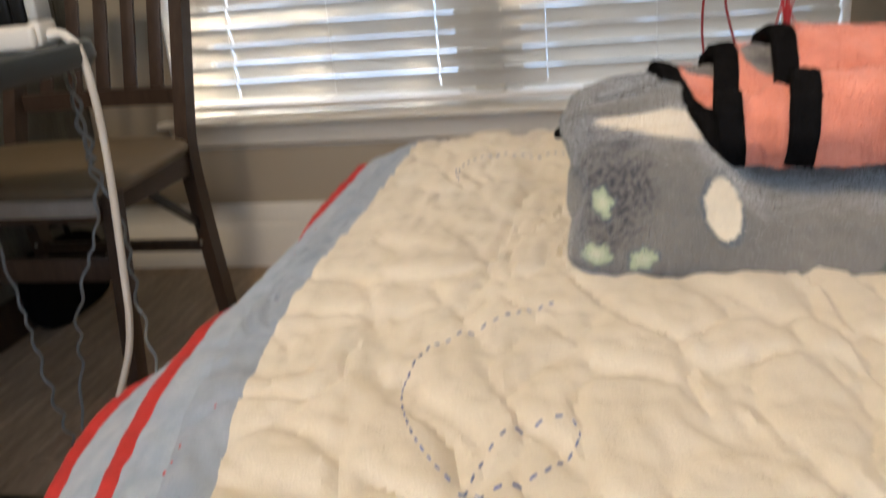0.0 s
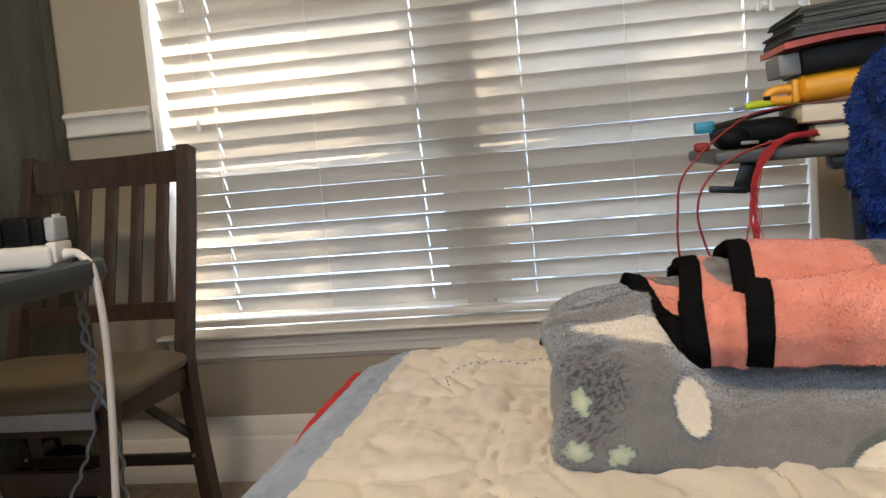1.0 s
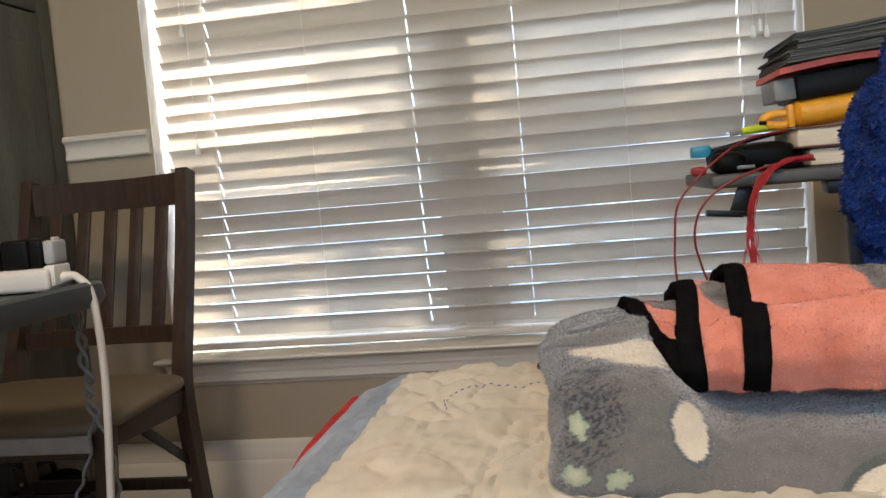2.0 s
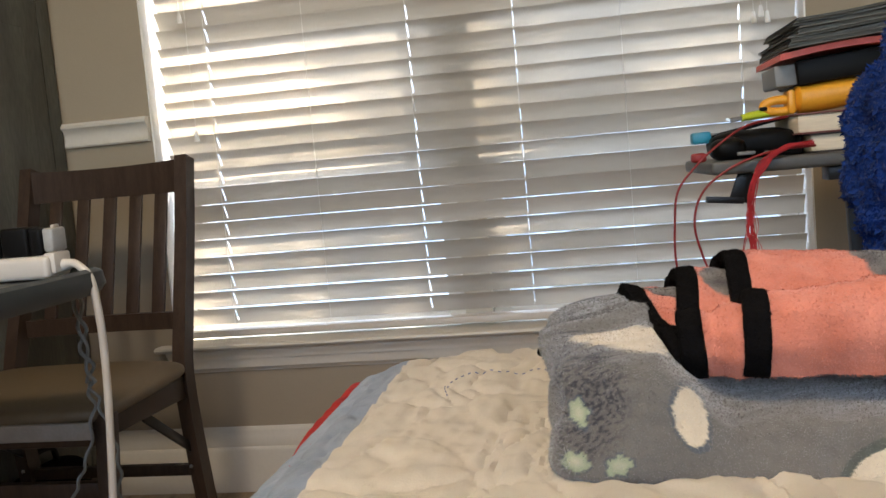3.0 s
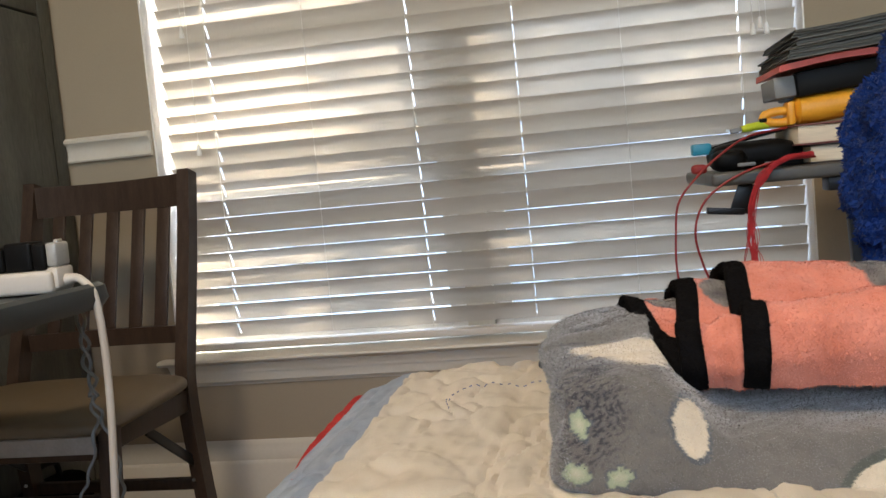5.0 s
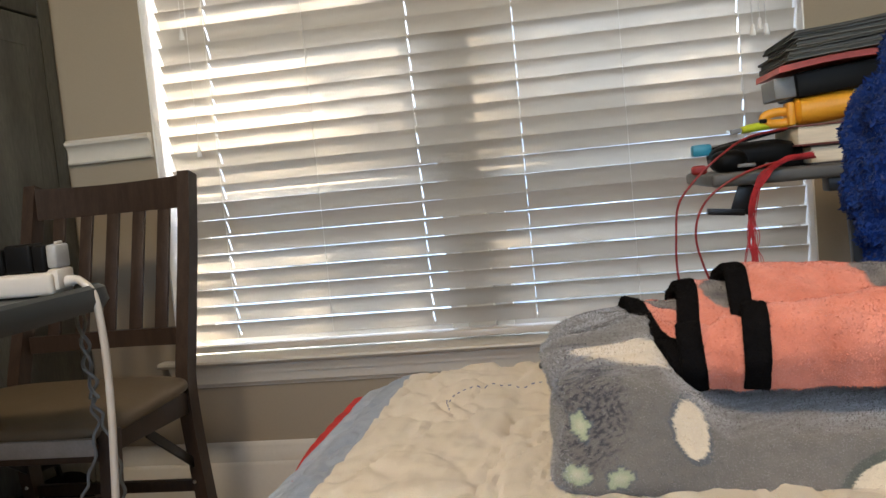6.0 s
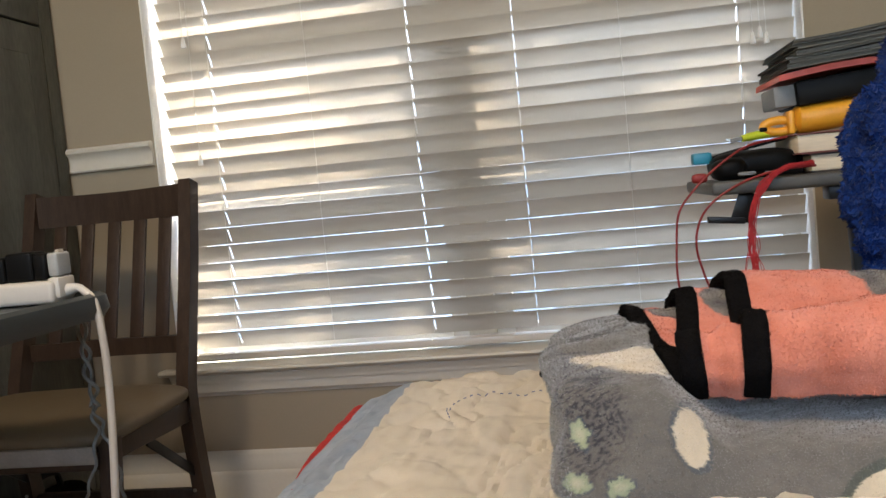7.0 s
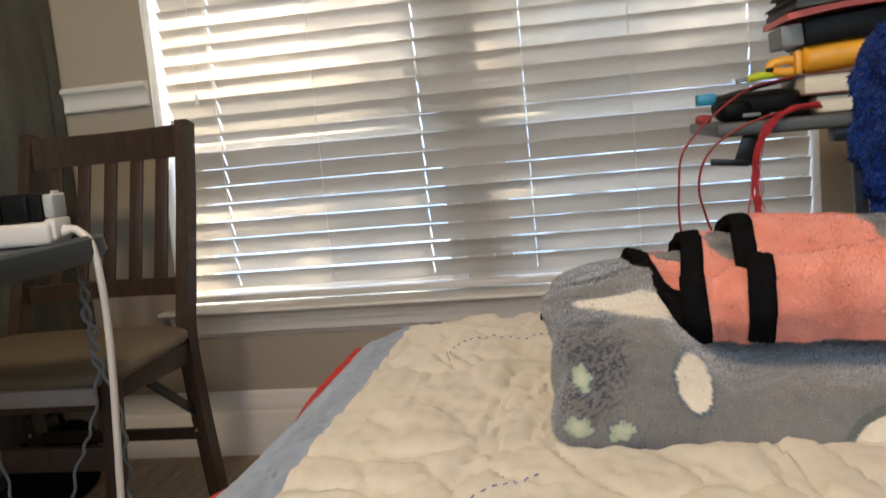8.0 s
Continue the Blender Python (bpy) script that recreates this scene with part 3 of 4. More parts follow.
plug = thing("charger", "black charger blocks with a silver-white end on the strip", "charger")
for a, b, m_, h0 in ((-0.114, -0.078, BLACKP, 0.036), (-0.076, -0.034, BLACKP, 0.041), (-0.033, -0.0125, BLACKP, 0.038)):
    part("block", bm_box(PX + a, PX + b, PY - 0.034, PY + 0.004, TZ + 0.0305, TZ + 0.0305 + h0, 0.005, 3), m_, plug)
part("plug_face", bm_box(PX - 0.012, PX + 0.004, PY - 0.032, PY + 0.002, TZ + 0.0345, TZ + 0.068, 0.004, 3), SILVERP, plug, "pale grey plug face")
part("tab", bm_box(PX - 0.004, PX + 0.001, PY - 0.022, PY - 0.008, TZ + 0.0675, TZ + 0.072, 0.001), WHITEP, plug)

def curly(line, r, turns, phase=0.0, n=24):
    """A line wound round another in loose, uneven coils."""
    pts = smooth_line(line, n)
    res = []
    for i, c in enumerate(pts):
        a = math.tau * turns * i / len(pts) + phase + 0.6 * math.sin(i * 0.11)
        rr = r * (0.8 + 0.35 * math.sin(i * 0.07 + phase))
        res.append(c + Vector((rr * math.cos(a), rr * math.sin(a), 0)))
    return res

cord = thing("curly_cord", "twisted grey coiled cord hanging from the table edge", "cord")
main = [(0.140, -0.930, 0.668), (0.150, -0.915, 0.640), (0.156, -0.915, 0.586), (0.160, -0.915, 0.530), (0.160, -0.915, 0.500)]
part("strand", bm_tube(curly(main, 0.007, 3.2), 0.0028, 8), GREYCORD, cord)
part("strand", bm_tube(curly(main, 0.007, 3.2, math.pi), 0.0028, 8), GREYCORD, cord)
part("strand", bm_tube(curly([(0.160, -0.915, 0.500), (0.156, -0.915, 0.440), (0.135, -0.915, 0.375), (0.110, -0.915, 0.327), (0.078, -0.915, 0.250), (0.064, -0.915, 0.172), (0.040, -0.915, 0.07), (0.03, -0.90, 0.006)], 0.0042, 9.5, 1.0), 0.0024, 8), GREYCORD, cord)
part("strand", bm_tube(curly([(0.160, -0.915, 0.500), (0.185, -0.930, 0.450), (0.205, -0.940, 0.400), (0.205, -0.945, 0.330), (0.210, -0.950, 0.250), (0.215, -0.950, 0.150), (0.2, -0.95, 0.006)], 0.004, 9.0, 2.0), 0.0024, 8), GREYCORD, cord)
part("strand", bm_tube(curly([(0.118, -0.95, 0.673), (0.135, -0.915, 0.690), (0.155, -0.93, 0.688), (0.165, -0.925, 0.672), (0.150, -0.918, 0.640)], 0.006, 2.5, 0.4), 0.0028, 8), GREYCORD, cord)
cord2 = thing("curly_cord", "loose grey coiled cord hanging to the floor", "cord")
part("strand", bm_tube(curly([(-0.05, -0.920, 0.640), (-0.035, -0.92, 0.45), (-0.016, -0.92, 0.291), (-0.008, -0.92, 0.212), (0.001, -0.92, 0.109), (0.01, -0.91, 0.006)], 0.0045, 10.5, 0.7), 0.0024, 8), GREYCORD, cord2)

# black rounded form with a loop, filling the dark area under the chair
bag = thing("dark_lump", "black rounded form on the floor under the chair", "bag")
def lump_skin(u, v):
    a, b = math.tau * u, math.pi * (v - 0.5)
    r = spow(math.cos(b), 0.5)
    x, y, z = 0.046 * spow(math.cos(a), 0.5) * r, 0.13 * spow(math.sin(a), 0.5) * r, 0.09 + 0.09 * spow(math.sin(b), 0.6)
    k = 0.008 * noise3(x, y, z, 14)
    return (-0.340 + x + k * 0.6, -0.350 + y + k, max(0.0, z + k))
part("body", bm_blob(lump_skin, 40, 20), BLACKT, bag)
part("handle", bm_tube(smooth_line([(-0.34, -0.42, 0.17), (-0.34, -0.40, 0.215), (-0.34, -0.32, 0.215), (-0.34, -0.30, 0.17)], 6), 0.007, 8), BLACKP, bag)

# ---------------------------------------------------------------- bed
bed = thing("bed", "single bed with a low dark frame and off-white mattress", "bed")
BED0, BED1, BY0, BY1 = 0.70, 1.68, -3.25, -1.235
part("mattress", bm_box(BED0, BED1, BY0, BY1, 0.32, 0.565, 0.03, 4), MATTRESSM, bed)
part("bed_frame", bm_box(BED0 + 0.01, BED1 - 0.01, BY0, BY1 - 0.01, 0.14, 0.319, 0.01), WOOD, bed)
for x in (BED0 + 0.06, BED1 - 0.06):
    for y in (BY0 + 0.06, BY1 - 0.06):
        part("leg", bm_box(x - 0.03, x + 0.03, y - 0.03, y + 0.03, 0, 0.141, 0.004), WOOD, bed)

QZ = 0.578
def bend(y):
    return 0.030 * max(0.0, (-1.58 - max(y, -1.86)) / 0.21) ** 2

def puff(x, y):
    """Padded relief between lines of meandering quilting, with fine puckers."""
    w = Vector((x * 27 + 1.3 * noise3(x, y, 1, 13), y * 14 + 1.1 * noise3(x, y, 5, 13), 0.3))
    d = noise.voronoi(w)[0]
    seam = min(1.0, max(0.0, (d[1] - d[0]) * 2.6))
    pad = 0.0046 * (1 - (1 - seam) ** 2.2)
    pucker = 0.0019 * noise3(x * 1.2, y * 0.45, 2, 105) * (1.1 - 0.7 * seam) + 0.0008 * noise3(x, y * 0.7, 6, 170)
    m1 = abs(noise3(x, y * 0.5, 3.1, 15))
    return pad + pucker - 0.0030 * max(0.0, 1 - m1 * 9) + 0.0016 * noise3(x, y, 9, 16) + 0.0011 * noise3(x * 0.35, y, 12, 60)

def profile_side(s, y):
    """Across the bed's edge, from the hem (s = 0) to the flat top (s = 0.16): offset and height."""
    k = (0.0, 0.028, 0.058, 0.090, 0.120, 0.160)
    ox = (0.617, 0.640, 0.668, 0.697, 0.726, 0.766)
    oz = (0.530, 0.545, 0.5605, 0.5725, 0.5785, 0.580)
    f = min(1.0, max(0.0, (y + 1.68) / 0.24))       # towards the foot the cloth hangs more steeply
    f = f * f * (3 - 2 * f) * max(0.0, 1 - s / 0.055)
    return np.interp(s, k, ox) + 0.030 * f, np.interp(s, k, oz) - 0.026 * f

def quilt_point(s, y):
    """s runs in from the hem; y along the bed. Beyond the foot the cloth falls away."""
    if s < 0.16:
        x, z = profile_side(s, y)
    else:
        x, z = 0.766 + (s - 0.16), 0.580
    edge = -1.262 + 0.030 * math.sin((x - 0.70) * 9) * (x > 0.7)
    fall = max(0.0, y - edge)
    yy = y
    if fall > 0:
        r = 0.05
        a = min(fall / r, 1.45)
        yy = edge + r * math.sin(a)
        z -= r * (1 - math.cos(a)) + max(0.0, fall - 1.45 * r) * 0.98
    z -= 0.016 * math.exp(-((y + 1.50) / 0.09) ** 2) * max(0.0, 1 - s / 0.09)
    z += 0.006 * math.exp(-((y + 1.30) / 0.06) ** 2) * min(1, max(0, (s - 0.08) / 0.08))
    p = puff(x, y) + 0.0022 * max(0.0, 1 - abs(s - 0.06) / 0.06) * noise3(x * 0.3, y, 4, 62)
    amp = min(1.0, 0.30 + max(0.0, s - 0.05) / 0.10)
    side = max(0.0, 1 - s / 0.10)
    x += bend(y) - side * p * 0.15 + 0.018 * max(0.0, (-1.69 - max(y, -1.86)) / 0.10) ** 2 * max(0.0, 1 - s / 0.07)
    return Vector((x, yy + (p * 0.7 if fall > 0.03 else 0), z + p * amp * (1 - 0.4 * side)))

quilt = thing("quilt", "cream quilted bedspread with a pale blue border and red binding", "quilt")
def band(name, s0, s1, ns, material, y0=-2.05, y1=-1.09, ny=330, lift=0.0, label="", wave=0.0):
    def f(u, v):
        y = y0 + (y1 - y0) * v
        w = wave * (math.sin(70 * y) + 0.6 * math.sin(173 * y + 1))
        s = s0 + (s1 - s0) * u + w * (1 if u in (0, 1) else 0.5)
        # along the middle the outer stripe is tucked round the fold
        s -= 0.0115 * math.exp(-((y + 1.51) / 0.10) ** 4) * max(0.0, 1 - abs(s - 0.055) / 0.0615)
        q = quilt_point(s, y)
        arch = lift * math.sin(math.pi * u)
        return q + Vector((-arch * 0.6, 0, arch))
    bm = bm_grid(ns, ny, f)
    bmesh.ops.solidify(bm, geom=bm.faces[:], thickness=0.004)
    return part(name, bm, material, quilt, label)

band("hem_binding", -0.001, 0.012, 6, REDQ, lift=0.0035, label="red cotton binding")
band("outer_band", 0.0115, 0.049, 14, BLUEQ, label="pale blue and white patterned band")
band("inner_stripe", 0.0485, 0.0625, 6, REDQ, lift=0.0030, label="raised red stripe")
band("border", 0.062, 0.0905, 12, BLUEQ, label="pale blue patchwork border", lift=0.002)
band("border", 0.0900, 0.1165, 12, BLUEQ2, label="blue chambray inner border", lift=0.0016)
band("center_panel", 0.116, 0.62, 168, CREAM, label="cream quilted cotton panel")
# the rest of the quilt towards the head of the bed, behind the camera
def rest(u, v):
    q = quilt_point(1.01 * u, -2.05 - 1.20 * v)
    return q
bm = bm_grid(40, 40, rest)
bmesh.ops.solidify(bm, geom=bm.faces[:], thickness=0.004)
part("upper_panel", bm, CREAM, quilt)
bm = bm_grid(20, 60, lambda u, v: quilt_point(0.62 + 0.39 * u, -2.05 + 0.96 * v))
bmesh.ops.solidify(bm, geom=bm.faces[:], thickness=0.004)
part("far_panel", bm, CREAM, quilt)

def on_quilt(x, y, up=0.0008):
    y = float(y)
    s = 0.16 + (x - bend(y) - 0.766) if x - bend(y) > 0.766 else float(np.interp(x - bend(y), (0.617, 0.640, 0.668, 0.697, 0.726, 0.766), (0.0, 0.028, 0.058, 0.090, 0.120, 0.160)))
    q = quilt_point(s, y)
    return Vector((q.x, q.y, q.z + up))

def stitches(line, material, dash=0.0030, gap=0.0034, r=0.0005, name="stitching"):
    """Short straight stitches along a line on the quilt."""
    pts = smooth_line([(x, y, 0) for x, y in line], 60)
    bm = bmesh.new()
    run, on, seg = 0.0, True, []
    for a, b in zip(pts, pts[1:]):
        run += (b - a).length
        if on:
            seg.append(on_quilt(a.x, a.y))
        if run > (dash if on else gap):
            if on and len(seg) > 1:
                bm_tube(seg, r, 5, bm)
            run, on, seg = 0.0, not on, []
    return part(name, bm, material, quilt, "coloured embroidery stitches")

stitches([(0.868, -1.632), (0.845, -1.652), (0.826, -1.666), (0.812, -1.684), (0.807, -1.712), (0.815, -1.745), (0.829, -1.772), (0.845, -1.789), (0.862, -1.787), (0.876, -1.774), (0.884, -1.756), (0.880, -1.742)], NAVYT)
stitches([(0.845, -1.789), (0.849, -1.770), (0.858, -1.752), (0.872, -1.744), (0.880, -1.742)], NAVYT, gap=0.005)
stitches([(0.783, -1.395), (0.778, -1.372), (0.788, -1.352), (0.812, -1.338), (0.845, -1.335), (0.88, -1.345)], NAVYT)
stitches([(0.722, -1.772), (0.724, -1.745), (0.728, -1.720)], REDQ, 0.0022, 0.0045, 0.00045)
stitches([(0.690, -1.520), (0.686, -1.490), (0.690, -1.462)], REDQ, 0.0022, 0.0045, 0.00045)
stitches([(0.700, -1.275), (0.702, -1.255), (0.698, -1.235)], REDQ, 0.0022, 0.0045, 0.00045)

# ---------------------------------------------------------------- folded fleece blankets on the bed
def paint(ob, f):
    me = ob.data
    at = me.color_attributes.new("print", "FLOAT_COLOR", "POINT")
    for i, v in enumerate(me.vertices):
        at.data[i].color = (*f(v.co), 1.0)

def tufts(host, name, count, length, material, f, seed, width=0.0011, lay=(0, 0, -0.4), lift=0.55, keep_all=False, reach=1.16):
    """Short pile: many small blades rooted on the host's faces."""
    me = host.data
    rg = random.Random(seed)
    me.calc_loop_triangles()
    tris = [t for t in me.loop_triangles if t.center[0] < reach or keep_all]
    areas = np.cumsum([t.area for t in tris])
    verts, faces, cols = [], [], []
    for _ in range(count):
        t = tris[int(np.searchsorted(areas, rg.random() * areas[-1]))]
        a, b, c = (me.vertices[k].co for k in t.vertices)
        u, v = rg.random(), rg.random()
        if u + v > 1:
            u, v = 1 - u, 1 - v
        p = a + (b - a) * u + (c - a) * v
        n = Vector(t.normal)
        t = Vector(lay) * 0.6 + Vector((rg.uniform(-1, 1), rg.uniform(-1, 1), rg.uniform(-1, 1)))
        t = (t - n * t.dot(n)).normalized()
        d = (t + n * rg.uniform(lift * 0.6, lift * 1.4)).normalized()
        s = n.cross(t) * width * rg.uniform(0.6, 1.3)
        k = len(verts)
        verts += [p - s - n * 0.0006, p + s - n * 0.0006, p + d * length * rg.uniform(0.6, 1.2)]
        faces.append((k, k + 1, k + 2))
        col = f(p)
        g = rg.uniform(0.92, 1.10)
        cols += [(*[q * g for q in col], 1.0)] * 3
    m2 = bpy.data.meshes.new(name)
    m2.from_pydata([tuple(v) for v in verts], [], faces)
    m2.materials.append(material)
    at = m2.color_attributes.new("print", "FLOAT_COLOR", "POINT")
    at.data.foreach_set("color", np.array(cols, dtype=np.float32).ravel())
    ob = new(name, m2)
    ob.parent = host
    tagged(ob, kind="stuff")
    return ob

blanket = thing("fleece_blanket", "folded grey-blue fleece throw with cream moon print", "blanket")
GREYB, DARKB, CREAMB, GREENB = (0.122, 0.113, 0.099), (0.022, 0.022, 0.034), (0.58, 0.50, 0.37), (0.30, 0.34, 0.22)
PETALS = ((0.9560, 0.6155, 0.0096, 0.0158, 0.25, CREAMB), (0.8935, 0.6205, 0.0056, 0.0078, 0.2, GREENB), (0.8895, 0.5935, 0.0078, 0.0052, -0.2, GREENB), (0.9140, 0.5915, 0.0080, 0.0052, 0.4, GREENB), (1.12, 0.63, 0.010, 0.016, 0.4, CREAMB))
def mixc(a, b, t):
    return tuple(p + (q - p) * t for p, q in zip(a, b))
def blanket_print(p):
    x, y, z = p
    n = noise3(x, y, z, 38)
    n2 = noise3(x, y + 3, z, 150)
    col = mixc(GREYB, (0.166, 0.155, 0.138), 0.5 + 0.5 * n)
    n3 = noise3(x, y + 7, z, 520)
    dark = max(0.0, 1 - (((x - 0.896) / 0.030) ** 2 + ((z - 0.630) / 0.040) ** 2)) if y < -1.5 else 0.0
    col = mixc(col, DARKB, min(0.85, max(0.0, dark * 1.5 + 0.12 * n) * (0.06 + 0.3 * max(0, n2 + 0.15) + (0.9 if n3 > 0.10 else 0.0))))
    if y < -1.535:
        for cx, cz, rx, rz, a, c in PETALS:
            dx, dz = x - cx + 0.0015 * n2, z - cz
            u, w = dx * math.cos(a) + dz * math.sin(a), -dx * math.sin(a) + dz * math.cos(a)
            r = (abs(u) / rx) ** 2 + (abs(w) / rz) ** 1.7
            if c is GREENB:
                r = r / (1 + 0.22 * math.cos(5 * math.atan2(w, u) + 1.0)) + 0.3 * n2
            if r < 1:
                col = mixc(c, CREAMB, max(0, 0.5 - r)) if c is GREENB else c
            elif r < 1.4:
                col = mixc(col, (0.060, 0.085, 0.11), 0.6)
        # a large crescent low on the front
        d1, d2 = math.hypot(x - 1.066, z - 0.5615) / 0.0345, math.hypot(x - 1.072, z - 0.546) / 0.0335
        if d1 < 1 and d2 > 1:
            col = CREAMB
        elif d1 < 1.14 and d2 > 1:
            col = mixc(col, (0.055, 0.075, 0.06), 0.65)
    # cream moon on the top fold
    m = ((x - 0.925) / 0.036) ** 2 + ((y + 1.532 + 0.20 * (x - 0.925)) / 0.024) ** 2
    if z > 0.645 and m < 1:
        col = CREAMB
    return col

def even(t, e):
    """An angle 0..90 degrees for t = 0..1 at which a rounded square's skin is evenly divided."""
    if t < 0.5:
        return math.asin(min(1.0, (1.8 * t) ** (1 / e)))
    edge = math.cos(math.asin(0.9 ** (1 / e))) ** e
    return math.acos(min(1.0, (edge * (1 - t) * 2) ** (1 / e)))

def rounded(cx, cy, cz, rx, ry, rz, e1=0.3, e2=0.3, amp=0.003, sc=30, fold=None):
    def f(u, v):
        q, t = divmod(4 * u, 1)
        a = q * math.pi / 2 + even(t, e1)
        b = math.copysign(even(abs(2 * v - 1), e2), v - 0.5)
        r = spow(math.cos(b), e2)
        d = Vector((spow(math.cos(a), e1) * r, spow(math.sin(a), e1) * r, spow(math.sin(b), e2)))
        p = Vector((cx + rx * d.x, cy + ry * d.y, cz + rz * d.z))
        if fold:
            p = fold(p, d)
        k = amp * noise3(p.x, p.y, p.z, sc) + 0.35 * amp * noise3(p.x, p.y, p.z, sc * 4)
        return p + d * k
    return f

def sag(p, d):
    """The folded throw: front face leans back, the far end of the top is softly rounded, two folds show in the left end."""
    x, y, z = p
    t = min(1.0, max(0.0, (z - 0.58) / 0.09))
    y += 0.021 * t * (d.y < 0)
    x += (d.x < -0.5) * (0.005 * math.exp(-((z - 0.628) / 0.012) ** 2) - 0.003 * math.exp(-((z - 0.655) / 0.012) ** 2) + 0.003 * math.sin(y * 60))
    k = min(1.0, max(0.0, (x - 0.935) / 0.055))
    k = k * k * (3 - 2 * k)
    front = min(1.0, max(0.0, (-1.47 - y) / 0.035))
    back = min(1.0, max(0.0, (y + 1.575) / 0.12))
    top = 0.654 + 0.011 * back - k * (0.045 * front + 0.020 * (1 - front)) + 0.003 * math.sin(x * 38 + y * 20) - 0.004 * math.exp(-((y + 1.505 - 0.25 * (x - 0.90)) / 0.008) ** 2) * max(0.0, 1 - abs(x - 0.925) / 0.05) + 0.003 * math.exp(-((y + 1.485 - 0.4 * (x - 0.90)) / 0.010) ** 2) - 0.02 * max(0.0, (y + 1.42) / 0.06)
    return Vector((x, y, 0.575 + (z - 0.575) * (top - 0.575) / 0.095))

bl = part("body", bm_blob(rounded(1.170, -1.480, 0.6210, 0.296, 0.117, 0.0490, 0.16, 0.28, 0.0035, 26, sag), 1280, 110), FLEECE, blanket)
paint(bl, blanket_print)
tufts(bl, "nap", 190000, 0.0017, FLEECE, blanket_print, 11, 0.00050)
# left end's longer nap, its colour lightened for window light caught in it
tufts(bl, "lit_long_nap", 12000, 0.0030, FLEECE, lambda p: mixc(blanket_print(p), (0.42, 0.42, 0.41), 0.45), 12, 0.00035, lift=1.1, reach=0.886)

throw = thing("coral_throw", "coral fleece throw with black trim, folded on the blanket", "blanket")
CORALC, GREYC = (0.54, 0.172, 0.105), (0.20, 0.18, 0.155)
def coral_print(level):
    """The printed side of one sheet of the throw: coral, with worn grey patches where the pattern begins."""
    spots = {0: ((0.968, -1.440, 0.026, 0.022),), 1: ((1.004, -1.445, 0.020, 0.026),), 2: ((1.122, -1.440, 0.034, 0.045),)}[level]
    def f(p):
        n = noise3(p.x, p.y, p.z, 60)
        col = mixc(CORALC, (0.67, 0.265, 0.185), 0.5 + 0.5 * n)
        for cx, cy, rx, ry in spots:
            if ((p.x - cx) / rx) ** 2 + ((p.y - cy) / ry) ** 2 + 0.5 * n < 1 and p.y > -1.49:
                col = mixc(GREYC, DARKB, max(0, min(1, 0.4 + n)))
        return col
    return f

def sheet(level, path, lefts, width, x1=1.40, thick=0.0055, crease=0.0):
    """One sheet of the throw, laid in an arch over the blanket and down its front. path: (y, z) from back to front;
    lefts: where its left edge lies at each of these places. The edge carries a black band."""
    line = smooth_line([(l, y, z) for l, (y, z) in zip(lefts, path)], 12)
    n = len(line) - 1
    def across(v):
        i = min(n - 1, int(v * n))
        return line[i].lerp(line[i + 1], v * n - i)
    def normal(v):
        d = across(min(1, v + 0.01)) - across(max(0, v - 0.01))
        return Vector((0, -d.z, d.y)).normalized() * -1
    def point(x_off, v, out=0.0):
        c, m = across(v), normal(v)
        x = c.x + x_off
        # along the throw the front roll swells and the arch behind it sinks
        swell = min(1.0, max(0.0, (-1.500 - c.y) / 0.03)) * min(1.0, max(0.0, (c.z - 0.640) / 0.02))
        rise = min(0.011, 0.10 * max(0.0, x_off - 0.028)) * swell - min(0.010, 0.07 * x_off) * min(1.0, max(0.0, (c.y + 1.495) / 0.03))
        k = 0.0026 * noise3(x, c.y, c.z + level, 34) + 0.0020 * noise3(x, c.y, c.z, 85)
        # a soft upright crease and a bulge beside the band
        k += crease * (math.exp(-((x_off - 0.031) / 0.007) ** 2) - 0.9 * math.exp(-((x_off - 0.0195) / 0.0045) ** 2)) * min(1.0, max(0.0, (-1.51 - c.y) / 0.02))
        return Vector((x, c.y, c.z + rise)) + m * (k + out)
    def skin(f, nu, nv, nt=3):
        """A closed slab: f(u, v, w) with w = 0 under and 1 on top."""
        bm = bmesh.new()
        def ring(u):
            return [f(u, v / nv, 1.0) for v in range(nv + 1)] + [f(u, v / nv, 0.0) for v in range(nv, -1, -1)]
        rows = [[bm.verts.new(q) for q in ring(u / nu)] for u in range(nu + 1)]
        for a, b in zip(rows, rows[1:]):
            for i in range(len(a)):
                k = (i + 1) % len(a)
                bm.faces.new((a[i], a[k], b[k], b[i]))
        for row, flip in ((rows[0], 1), (rows[-1], -1)):
            for v in range(nv):
                bm.faces.new((row[v], row[v + 1], row[-2 - v], row[-1 - v])[::flip])
        return bm
    length = x1 - min(lefts)
    ob = part("fold", skin(lambda u, v, w: point(0.003 + length * (u ** 1.6), v, thick * (w - 1)), 90, 70), CORAL, throw)
    show = coral_print(level)
    paint(ob, show)
    tufts(ob, "nap", 70000, 0.0019, CORAL, show, 40 + level, 0.0006, (0, -0.3, -0.3), reach=1.12)
    def edge(u, v, w):
        round_off = math.sqrt(max(0.0, 1 - (2 * u - 1) ** 6))
        return point(-0.001 + width * u, v, (0.0016 * round_off if w else -thick - 0.0016 * round_off))
    tr = part("trim", skin(edge, 14, 90), BLACKT, ob, "black fleece edging")
    paint(tr, lambda p: (0.008, 0.0075, 0.0075))
    tufts(tr, "nap", 9000, 0.0016, BLACKT, lambda p: (0.008, 0.0075, 0.0075), 50 + level, 0.0005)

